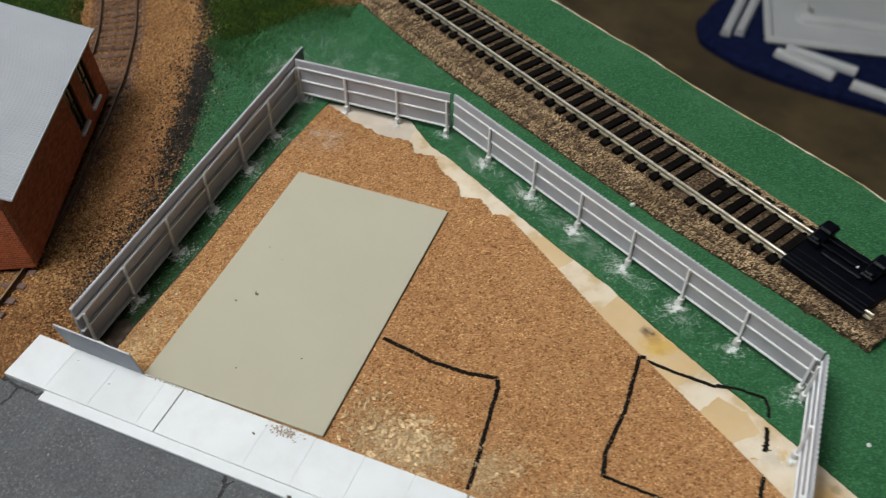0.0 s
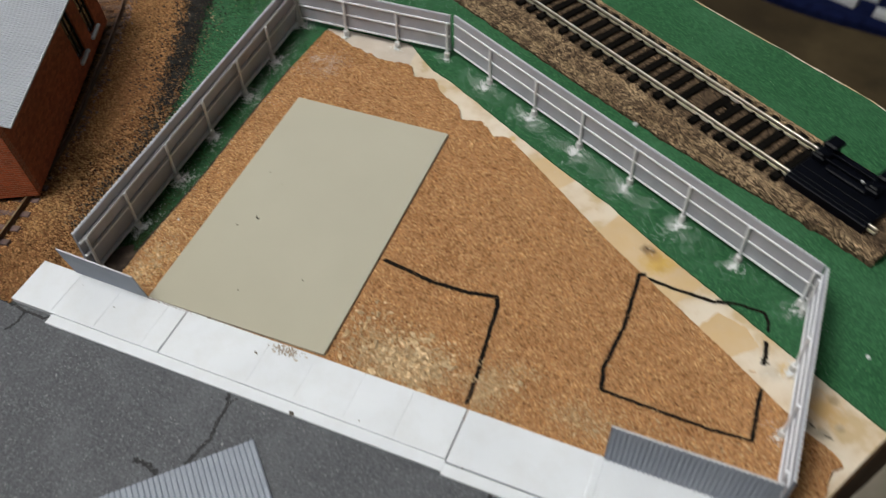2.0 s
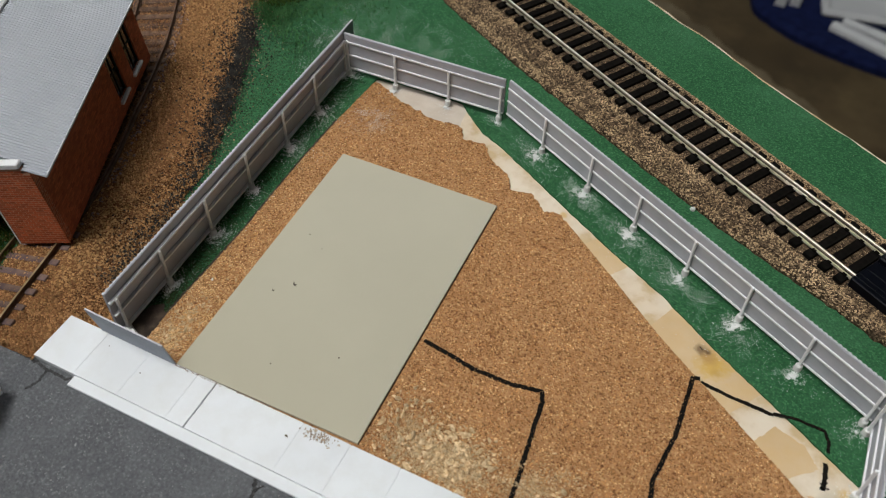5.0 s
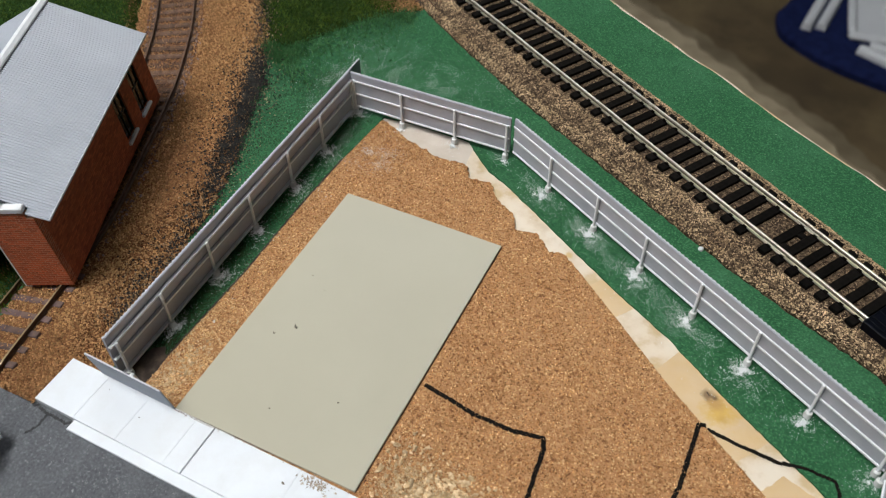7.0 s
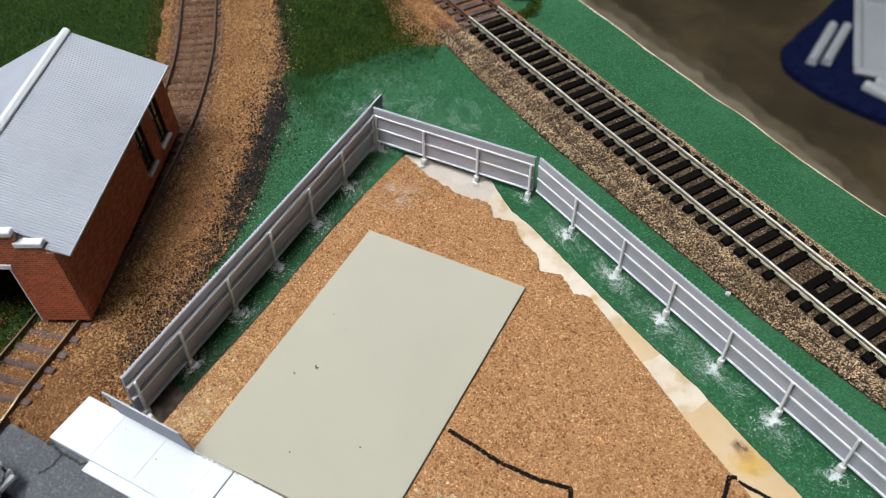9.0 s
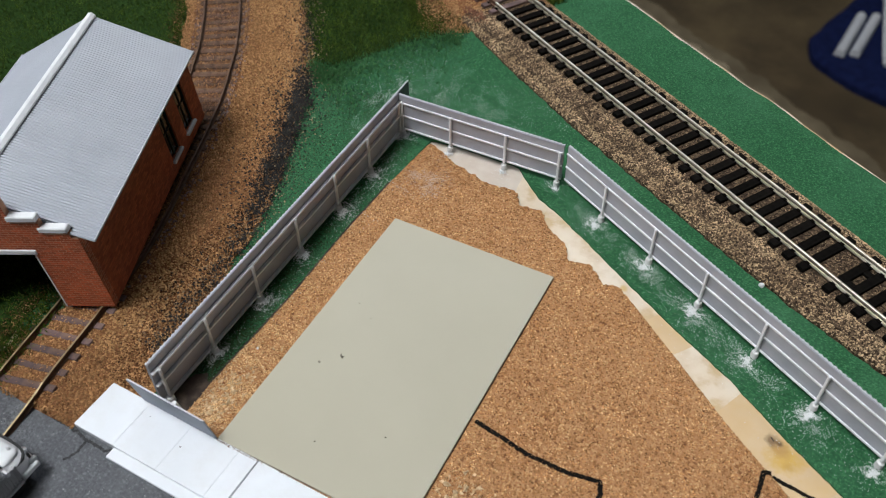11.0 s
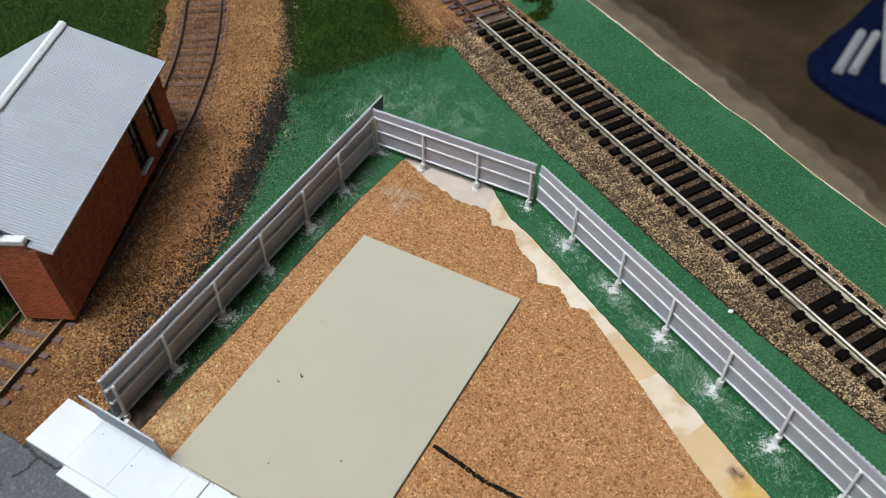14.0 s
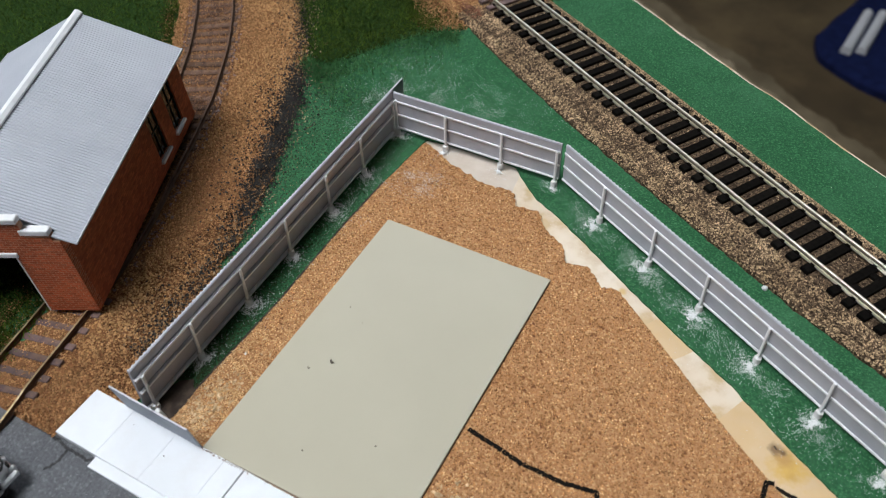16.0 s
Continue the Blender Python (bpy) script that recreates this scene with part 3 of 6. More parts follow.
# ---- cork, plywood strip, green mat ----
torn = [(-0.0093, 0.1513), (0.0051, 0.1443), (0.0228, 0.1396), (0.0333, 0.1410), (0.0377, 0.1341), (0.0469, 0.1350), (0.0525, 0.1276), (0.0608, 0.1233),
        (0.0654, 0.1160), (0.0724, 0.1178), (0.0805, 0.1110), (0.0842, 0.1128), (0.0896, 0.1096)]
straight = [(0.0896, 0.1096), (0.1104, 0.0935), (0.1345, 0.0745), (0.1777, 0.0444), (0.1985, 0.0291), (0.2047, 0.0245), (0.2105, 0.0218), (0.2142, 0.0191), (0.2153, 0.0175), (0.2126, 0.0154), (0.2119, 0.0129), (0.2116, 0.0098), (0.2115, 0.0067), (0.2091, 0.0040), (0.2071, 0.0008), (0.2060, -0.0030), (0.2040, -0.0055)]
left_cork = [(-0.0150, -0.0030), (-0.0148, 0.0090), (-0.0150, 0.0143), (-0.0148, 0.0225), (-0.0141, 0.0359), (-0.0136, 0.0480), (-0.0132, 0.0560), (-0.0134, 0.0756), (-0.0134, 0.0953), (-0.0124, 0.1226), (-0.0100, 0.1519)]
cork_outline = (rough_line(torn, 0.0008, 0.0010, 11, 500)[:-1] + rough_line(straight[:5], 0.002, 0.0002, 5, 300)[:-1] + rough_line(straight[4:], 0.0004, 0.0005, 9, 900)
                + [(0.2030, -0.0075)] + rough_line(left_cork, 0.002, 0.0002, 2, 300)[:-1])
cork = solid("cork_sheet", prism(cork_outline, BOARD_TOP, 0.0), M_CORK, "orange-brown granular cork sheet with a torn edge", "ground", "structure")

ply_green = [(-0.0105, 0.1534), (0.0020, 0.1548), (0.0285, 0.1545), (0.0335, 0.1495), (0.0429, 0.1416), (0.0516, 0.1378), (0.0681, 0.1280), (0.0882, 0.1160), (0.1066, 0.1050), (0.1299, 0.0925), (0.1496, 0.0792),
             (0.1674, 0.0685), (0.2260, 0.0330)]
GREEN_TOP = -0.0004
inset = [(x - 0.0012, y - 0.0012) for x, y in board_edge]
green_outline = (rough_line(ply_green, 0.0015, 0.00035, 21, 300)[:-1] + [(0.2264, 0.0330), (0.2388, 0.0523), (0.2850, 0.1330)]
                 + rough_line(inset[::-1], 0.004, 0.0006, 13, 150)[1:] + [(-0.60, 0.52), (-0.60, 0.03), (-0.030, 0.0010)]
                 + [(-0.0160, 0.0010)] + [(x - 0.0006, y) for x, y in left_cork[1:]])
solid("green_mat", prism(green_outline, BOARD_TOP, GREEN_TOP), M_GREEN, "deep green gritty scenic mat with pale dust", "ground", "structure")

# ---- orange earth along the old track ----
TRACK = [(-0.0646, -0.1002), (-0.0654, -0.0602), (-0.0664, -0.0321), (-0.0676, -0.0174), (-0.0685, -0.0121), (-0.0698, -0.0044), (-0.0709, 0.0027), (-0.072, 0.0101), (-0.0737, 0.02), (-0.0758, 0.0319), (-0.0786, 0.0451), (-0.081, 0.0537), (-0.0844, 0.0639), (-0.0888, 0.0752), (-0.0938, 0.0881), (-0.1001, 0.1049), (-0.1057, 0.1185), (-0.1099, 0.1283), (-0.1186, 0.1452), (-0.1289, 0.1637), (-0.1411, 0.1823), (-0.1506, 0.1954), (-0.18, 0.236), (-0.215, 0.278), (-0.27, 0.335)]


def spline(pts, per=8):
    out = []
    for i in range(len(pts) - 1):
        p0, p1, p2, p3 = (Vector(pts[max(0, min(len(pts) - 1, i + k))]) for k in (-1, 0, 1, 2))
        for j in range(per):
            t = j / per
            out.append(0.5 * ((2 * p1) + (p2 - p0) * t + (2 * p0 - 5 * p1 + 4 * p2 - p3) * t * t + (3 * p1 - p0 - 3 * p2 + p3) * t ** 3))
    return out + [Vector(pts[-1])]


track_line = spline(TRACK)
TL = np.array([(p.x, p.y) for p in track_line])


def track_side(x, y):
    """Distance to the old track's middle: plus to its right."""
    d = np.hypot(TL[None, :, 0] - x[:, None], TL[None, :, 1] - y[:, None])
    k = np.clip(d.argmin(1), 1, len(TL) - 2)
    t = TL[k + 1] - TL[k - 1]
    r = np.stack([x, y], 1) - TL[k]
    return np.sign(t[:, 1] * r[:, 0] - t[:, 0] * r[:, 1]) * d.min(1)


orange_right = [(-0.0262, -0.0025), (-0.0275, 0.0120), (-0.0340, 0.0300), (-0.0400, 0.0550), (-0.0440, 0.0785), (-0.0530, 0.1080), (-0.0640, 0.1320), (-0.0790, 0.1640), (-0.0900, 0.1850), (-0.1120, 0.2120), (-0.1400, 0.2450), (-0.20, 0.31)]
orange_left = [(-0.235, 0.325), (-0.1990, 0.250), (-0.1790, 0.2050), (-0.1560, 0.1720), (-0.1330, 0.1400), (-0.1180, 0.1150), (-0.0990, 0.0700), (-0.0890, 0.0300), (-0.0850, 0.0), (-0.0840, -0.0165)]
dirt_poly = rough_line(orange_right, 0.003, 0.0022, 31, 120) + rough_line(orange_left, 0.003, 0.0018, 33, 120) + [(-0.0840, -0.0190), (-0.0720, -0.0185), (-0.0418, -0.0180), (-0.0418, -0.0020)]


def cant(y):
    """How much lower the old track's left rail lies than its right one."""
    return 0.0019 * np.clip((0.085 - np.asarray(y, float)) / 0.035, 0, 1)


def dirt_height(x, y):
    side = track_side(x, y)
    d = np.abs(side)
    lean = cant(y) * np.clip((0.0086 - side) / 0.0172, 0, 1)
    return np.where(d < 0.016, 0.0011, 0.0011 * np.clip(1 - (d - 0.016) / 0.012, 0, 1)) + 0.0002 - lean


gx, gy = np.meshgrid(np.arange(-0.25, -0.0255, 0.0022), np.arange(-0.0209, 0.33, 0.0022), indexing="ij")
keep = inside(gx.ravel(), gy.ravel(), dirt_poly).reshape(gx.shape)
gz = dirt_height(gx.ravel(), gy.ravel()).reshape(gx.shape)
gz = gz + 0.0004 * np.array([noise.noise((a * 260, b * 260, 4)) for a, b in zip(gx.ravel(), gy.ravel())]).reshape(gx.shape)
gz = np.where(keep, gz, -0.0011)
bm = bmesh.new()
vv = [[bm.verts.new((gx[i, j], gy[i, j], gz[i, j])) for j in range(gx.shape[1])] for i in range(gx.shape[0])]
for i in range(gx.shape[0] - 1):
    for j in range(gx.shape[1] - 1):
        if keep[i:i + 2, j:j + 2].any():
            bm.faces.new((vv[i][j], vv[i + 1][j], vv[i + 1][j + 1], vv[i][j + 1]))
bmesh.ops.delete(bm, geom=[v for v in bm.verts if not v.link_faces], context="VERTS")
solid("earth_strip", bm, M_DIRT, "orange-brown gravelly earth beside the old track", "ground", "structure")

p = fill(dirt_poly, 76000, rng)
z = dirt_height(p[:, 0], p[:, 1])
side = np.abs(track_side(p[:, 0], p[:, 1]))
away = (np.abs(side - 0.0084) > 0.0012) & ((side > 0.0135) | (rng.random(len(p)) < 0.55))
p, z = p[away], z[away]
grains("earth_grains", np.c_[p, z + 0.0001], 0.00016 + 0.00048 * rng.random(len(p)) ** 1.9, M_DIRT_GRAIN, "loose orange-brown earth grains", "gravel", rng)

coal_line = [(-0.0410, 0.0160), (-0.0440, 0.0300), (-0.0442, 0.0480), (-0.0488, 0.0760), (-0.0590, 0.1060), (-0.0690, 0.1330), (-0.0790, 0.1560), (-0.0910, 0.1780), (-0.1080, 0.2030), (-0.130, 0.232), (-0.158, 0.265)]
cl = np.array([(q.x, q.y) for q in spline(coal_line, 12)])
NC = 27000
k = np.clip((len(cl) * rng.random(NC) ** 0.85).astype(int), 0, len(cl) - 1)
spread = np.where(rng.random(NC) < 0.76, rng.normal(0.0026, 0.0029, NC), rng.normal(-0.002, 0.0080, NC))
p = cl[k] + np.c_[spread, rng.normal(0, 0.0012, NC) - spread * 0.25]
p = p[(p[:, 0] < -0.0272) & (rng.random(len(p)) < np.interp(p[:, 1], [0.03, 0.075, 0.100, 0.152, 0.174], [0.17, 0.32, 0.95, 1.0, 0.15]))]
p = patchy(p, 170, 61, 0.6)
grains("coal_grains", np.c_[p, rng.uniform(0.0005, 0.0013, len(p))], 0.0002 + 0.00038 * rng.random(len(p)) ** 1.5, M_COAL, "scattered black coal grains along the earth's edge", "gravel", rng)
k = rng.integers(0, len(cl), 1900)
p = cl[k] + np.c_[rng.normal(0.003, 0.0050, 1900), rng.normal(0, 0.0015, 1900)]
p = p[p[:, 0] < -0.0272]
grains("tan_grains", np.c_[p, rng.uniform(0.0004, 0.0012, len(p))], rng.uniform(0.00018, 0.00045, len(p)), M_TAN_GRAIN, "tan grains mixed into the coal", "gravel", rng)
dark = fill([(-0.060, -0.001), (-0.031, 0.002), (-0.036, 0.030), (-0.042, 0.070), (-0.056, 0.085), (-0.062, 0.030)], 2800, rng)
grains("dark_earth_grains", np.c_[dark, np.full(len(dark), 0.0005) + dirt_height(dark[:, 0], dark[:, 1]) * 0.5], rng.uniform(0.00016, 0.00042, len(dark)), M_DARK_GRAIN, "dark brown grains mixed into the earth", "gravel", rng)
moss = fill([(-0.046, 0.080), (-0.027, 0.045), (-0.026, 0.150), (-0.045, 0.172), (-0.072, 0.165), (-0.062, 0.120)], 12000, rng)
moss = moss[rng.random(len(moss)) < np.clip((-moss[:, 0] - 0.020) / 0.03, 0.3, 1.0)]
grains("dark_moss", np.c_[moss, np.full(len(moss), GREEN_TOP)], rng.uniform(0.00012, 0.00030, len(moss)), M_MOSS, "dark dirt over the green mat", "gravel", rng, flat=0.6)
k = rng.integers(0, len(cl), 2000)
p = cl[k] + np.abs(rng.normal(0.003, 0.0075, (2000, 1))) * np.array([[0.93, 0.36]]) + rng.normal(0, 0.0012, (2000, 2))
p = p[p[:, 0] < -0.0272]
grains("stray_grains", np.c_[p, np.full(len(p), GREEN_TOP + 0.0001)], rng.uniform(0.0001, 0.00026, len(p)), M_TAN_GRAIN, "brown grains strayed onto the green mat", "gravel", rng, flat=0.7)

# ---- dark grass ----
turf_right = [(-0.205, 0.3260), (-0.138, 0.2425), (-0.1160, 0.2145), (-0.0975, 0.1905), (-0.0830, 0.1700), (-0.0700, 0.1850), (-0.0540, 0.2120), (-0.0380, 0.2270), (-0.0330, 0.2330), (-0.0500, 0.2440), (-0.0620, 0.2560), (-0.0560, 0.2700), (-0.10, 0.36), (-0.17, 0.40)]
turf_left = [(-0.0850, -0.0165), (-0.0870, 0.0), (-0.0910, 0.0300), (-0.1010, 0.0700), (-0.1200, 0.1150), (-0.1350, 0.1400), (-0.1590, 0.1730), (-0.1820, 0.2070), (-0.2020, 0.252), (-0.240, 0.325), (-0.42, 0.42), (-0.42, -0.0165)]
for outline, seed in ((turf_right, 41), (turf_left, 43)):
    solid("turf", prism(rough_line(outline + outline[:1], 0.003, 0.0015, seed, 150)[:-1], BOARD_TOP, -0.0001), M_TURF, "dark green scenic turf ground", "ground", "structure")


def grass(name, poly, count, label, points=None, paint=None):
    p = fill(poly, count, rng) if points is None else points
    n = len(p)
    h, a, w = rng.uniform(0.0006, 0.0018, n), rng.uniform(0, 2 * np.pi, n), rng.uniform(0.00014, 0.00027, n)
    lean = rng.normal(0, 0.0008, (n, 2))
    s = np.c_[np.cos(a) * w, np.sin(a) * w]
    v = np.zeros((n, 3, 3))
    v[:, 0, :2], v[:, 1, :2], v[:, 2, :2] = p - s, p + s, p + lean
    v[:, :2, 2], v[:, 2, 2] = 0.0002, 0.0003 + h
    me = bpy.data.meshes.new(name)
    me.from_pydata(v.reshape(-1, 3).tolist(), [], np.arange(3 * n).reshape(-1, 3).tolist())
    me.materials.append(paint or M_GRASS)
    return tagged(new(name, me), label, "grass", "", "stuff")


grass("grass", rough_line(turf_right + turf_right[:1], 0.003, 0.003, 45, 150), 42000, "dark green short fibre grass")
grass("grass", rough_line([q for q in turf_left[:-2]] + [(-0.30, 0.325), (-0.30, -0.0165), (-0.085, -0.0165)], 0.003, 0.002, 46, 150), 52000, "dark green short fibre grass behind the shed")

fringe_line = np.array([tuple(q) for q in spline([(-0.0830, 0.1760), (-0.0780, 0.1730), (-0.0700, 0.1850), (-0.0540, 0.2120), (-0.0380, 0.2270)], 12)])
NF = 7000
kf = rng.integers(0, len(fringe_line), NF)
reach = np.clip(kf / len(fringe_line) * 2.2, 0.12, 1.0) * np.clip((1 - kf / len(fringe_line)) * 4, 0.3, 1.0)
fr = fringe_line[kf] + (rng.exponential(1.0, NF) * reach)[:, None] * np.array([[0.0090, -0.0078]]) + rng.normal(0, 0.0022, (NF, 2))
grass("grass_fringe", None, 0, "thin grass fading into the green mat", fr, M_FRINGE)

edge_line = np.array([tuple(q) for q in spline(turf_left[:8], 12)])
fr = edge_line[rng.integers(0, len(edge_line), 12000)] + rng.normal(0.002, 0.0035, (12000, 1)) * np.array([[1.0, -0.3]]) + rng.normal(0, 0.0012, (12000, 2))
grass("grass_fringe", None, 0, "thin dark grass fading into the orange earth", fr)

fr = edge_line[rng.integers(0, len(edge_line), 3600)] - np.abs(rng.normal(0, 0.0045, (3600, 1))) * np.array([[1.0, -0.3]]) + rng.normal(0, 0.0012, (3600, 2))
fo = edge_line[rng.integers(0, len(edge_line), 1500)] - np.abs(rng.normal(0, 0.0022, (1500, 1))) * np.array([[1.0, -0.3]]) + rng.normal(0, 0.0012, (1500, 2))
grains("stray_earth_grains", np.c_[fo, rng.uniform(0.0003, 0.0007, len(fo))], rng.uniform(0.00014, 0.00034, len(fo)), M_DIRT_GRAIN, "orange grains strayed into the grass", "gravel", rng)
grains("stray_earth_grains", np.c_[fr, rng.uniform(0.0002, 0.0008, len(fr))], rng.uniform(0.00010, 0.00028, len(fr)), M_DARK_GRAIN, "brown grains strayed into the grass", "gravel", rng)

# ---- orange mound where the new track begins ----
mound = [(-0.0830, 0.2580), (-0.0720, 0.2470), (-0.0630, 0.2376), (-0.0560, 0.2310), (-0.0490, 0.2280), (-0.0383, 0.2309), (-0.0345, 0.2400), (-0.0330, 0.2540), (-0.0400, 0.2900), (-0.0700, 0.3100), (-0.1000, 0.2900)]
p = fill(rough_line(mound + mound[:1], 0.003, 0.002, 51, 150), 9000, rng)
solid("earth_patch", prism(rough_line(mound + mound[:1], 0.003, 0.0016, 51, 150)[:-1], BOARD_TOP, 0.0003), M_DIRT, "orange-brown earth patch at the track end", "ground", "structure")
p2 = fill(mound, 1400, rng)
grains("dark_earth_grains", np.c_[p2, np.full(len(p2), 0.0011)], rng.uniform(0.00016, 0.00042, len(p2)), M_DARK_GRAIN, "dark brown grains on the earth patch", "gravel", rng)
q = np.array([tuple(v) for v in spline([(-0.083, 0.258), (-0.072, 0.247), (-0.063, 0.238), (-0.056, 0.231), (-0.048, 0.228)], 10)])
grass("grass_fringe", None, 0, "thin dark grass creeping over the earth patch", q[rng.integers(0, len(q), 4200)] + rng.normal(0, 0.0028, (4200, 2)))
rim = np.array([tuple(v) for v in spline([(-0.0560, 0.2310), (-0.0490, 0.2280), (-0.0383, 0.2309), (-0.0345, 0.2400)], 10)])
rim = rim[rng.integers(0, len(rim), 2400)] + rng.normal(0, 0.0019, (2400, 2))
grains("stray_earth_grains", np.c_[rim, rng.uniform(0.0, 0.0007, len(rim))], rng.uniform(0.00012, 0.0004, len(rim)), M_DIRT_GRAIN, "orange grains strayed onto the mat", "gravel", rng)
grains("earth_patch_grains", np.c_[p, rng.uniform(0.0003, 0.0012, len(p))], rng.uniform(0.0002, 0.0005, len(p)), M_DIRT_GRAIN, "loose orange-brown earth grains", "gravel", rng)

tuft = np.array([tuple(v) for v in spline([(-0.0195, 0.2880), (-0.0107, 0.2930), (-0.0064, 0.2800), (-0.0098, 0.2740)], 10)])
grass("grass_fringe", None, 0, "dark grass tuft on the far side of the ballast", tuft[rng.integers(0, len(tuft), 1700)] + rng.normal(0, 0.0020, (1700, 2)))

twig = thing("twig", "thin dark twig lying where the earth meets the ballast", "twig", (-0.0370, 0.2440, 0.0006))
for line in ([(-0.0020, 0.0130), (-0.0006, 0.0070), (-0.0002, 0.0028), (0.0010, -0.0050), (0.0026, -0.0105)], [(-0.0002, 0.0028), (0.0030, 0.0052), (0.0052, 0.0062)], [(0.0010, -0.0050), (-0.0012, -0.0085)]):
    centre = [(q[0], q[1], 0.0) for q in rough_line(line, 0.0008, 0.0004, 53, 700)]
    part("branch", sweep(bmesh.new(), centre, [(0.00032 * math.cos(k * math.pi / 3), 0.0006 + 0.00032 * math.sin(k * math.pi / 3)) for k in range(6)]), M_DARK_BARK, twig)

# ---- road ----
PU = Vector((0.99981, -0.0195))


def path_xy(u, w):
    """A place on the pavement: u along it from its far-left corner, w towards the road."""
    return (-0.0420 + PU.x * u + PU.y * w, 0.0003 + PU.y * u - PU.x * w)


road_edge = [(-0.60, -0.0185), (-0.0744, -0.0172), (-0.0569, -0.0158), (-0.0420, -0.0166)]
road_outline = rough_line(road_edge, 0.003, 0.0004, 61, 200) + [path_xy(0.0005, 0.0172), path_xy(0.2420, 0.0172), (0.185, -0.040), (0.06, -0.256), (-0.02, -0.395), (-0.60, -0.395)]
ROAD_TOP = -0.0003
solid("road", prism(road_outline[::-1], BOARD_TOP, ROAD_TOP), M_ASPHALT, "dark grey asphalt road with tar-filled cracks", "road", "structure")


def ribbon(points, width, z0, z1, seed, waver=0.0003, step=0.0006, vary=0.42):
    """A flat uneven stroke along a line."""
    mid = rough_line(points, step, waver, seed, 400)
    bm = bmesh.new()
    rows = []
    for i, c in enumerate(mid):
        a, b = Vector(mid[max(0, i - 1)]), Vector(mid[min(len(mid) - 1, i + 1)])
        d = (b - a).normalized() if (b - a).length else Vector((1, 0))
        s = Vector((-d.y, d.x))
        w0 = width * (0.5 + vary * noise.noise((c[0] * 1700, c[1] * 1700, seed)))
        w1 = width * (0.5 + vary * noise.noise((c[0] * 1700, c[1] * 1700, seed + 50)))
        l, r = Vector(c) + s * w0, Vector(c) - s * w1
        rows.append([bm.verts.new((*l, z0)), bm.verts.new((*l, z1)), bm.verts.new((*r, z1)), bm.verts.new((*r, z0))])
    for a, b in zip(rows, rows[1:]):
        for k in range(3):
            bm.faces.new((a[k], b[k], b[k + 1], a[k + 1]))
    bm.faces.new(rows[0])
    bm.faces.new(rows[-1][::-1])
    bmesh.ops.recalc_face_normals(bm, faces=bm.faces[:])
    return bm


for i, (pts, w) in enumerate((
        ([(0.0427, -0.0222), (0.0445, -0.0251), (0.0445, -0.0308), (0.0455, -0.0371), (0.0443, -0.0412), (0.0433, -0.0468)], 0.0012),
        ([(0.0462, -0.0229), (0.0444, -0.0256)], 0.0005),
        ([(0.0282, -0.0504), (0.0314, -0.0505), (0.0342, -0.0507), (0.0372, -0.0519)], 0.0016),
        ([(0.0037, -0.0739), (0.0084, -0.0740), (0.0111, -0.0740), (0.0147, -0.0728)], 0.0010),
        ([(0.1267, -0.0243), (0.1261, -0.0303), (0.1265, -0.0364), (0.1286, -0.0400)], 0.0013),
        ([(-0.0560, -0.0168), (-0.0480, -0.0176), (-0.0406, -0.0178), (-0.0358, -0.0188), (-0.0321, -0.0188), (-0.0281, -0.0192), (-0.0266, -0.0180)], 0.0009),
        ([(-0.0352, -0.0189), (-0.0351, -0.0231), (-0.0370, -0.0270)], 0.0008))):
    solid("tar_crack", ribbon(pts, w, ROAD_TOP - 0.0002, ROAD_TOP + 0.00006, 70 + i, 0.0005, 0.0003), M_TAR, "black tar-filled crack in the asphalt", "crack", "structure")

# ---- pavement ----
pavement = thing("pavement", "white styrene footpath slabs with a low kerb", "pavement", kind="structure")
SEAMS = [0.0, 0.0160, 0.0327, 0.0507, 0.0574, 0.0887, 0.1047, 0.1212, 0.1374, 0.1540, 0.1948, 0.2123, 0.2298, 0.2478]
WIDE = {4, 9}
for i in range(len(SEAMS) - 1):
    a = SEAMS[i] + (0.00024 if i in WIDE else 0.0002)
    b = SEAMS[i + 1] - (0.00024 if i + 1 in WIDE else 0.0002)
    front = 0.0170 if i < 9 else 0.0176
    quad = [path_xy(a, 0.0), path_xy(b, 0.0), path_xy(b, front), path_xy(a, front)]
    if i == len(SEAMS) - 2:
        quad = [path_xy(a, 0.0), path_xy(0.2470, 0.0), path_xy(0.2440, 0.0075), path_xy(0.2385, front), path_xy(a, front)]
    part("slab", prism(quad[::-1], BOARD_TOP, 0.0011 if i not in (9,) else 0.0009, bevel=0.00006), M_STYRENE, pavement)
for a, b in zip((0.0, 0.0577, 0.1543), (0.0571, 0.1537, 0.2384)):
    under = [path_xy(a + 0.0002, 0.0002), path_xy(b - 0.0002, 0.0002), path_xy(b - 0.0002, 0.0168), path_xy(a + 0.0002, 0.0168)]
    part("backing", prism(under[::-1], BOARD_TOP, 0.00098), M_STYRENE, pavement, "white backing in the scored joints")
strip = [path_xy(0.1929, 0.0), path_xy(0.1954, 0.0), path_xy(0.1954, 0.0176), path_xy(0.1929, 0.0176)]
part("edge_strip", prism(strip[::-1], 0.0006, 0.0013, bevel=0.0003), M_STYRENE, pavement, "raised bevelled joint strip")
for a, b, w0 in ((0.0165, 0.1540, 0.01703), (0.15405, 0.1945, 0.0180), (0.19455, 0.2300, 0.01765)):
    outline = [path_xy(a, w0), path_xy(b, w0), path_xy(b, w0 + 0.0036), path_xy(a, w0 + 0.0036)]
    part("kerb", prism(outline[::-1], BOARD_TOP, 0.0005, bevel=0.00012), M_STYRENE, pavement)

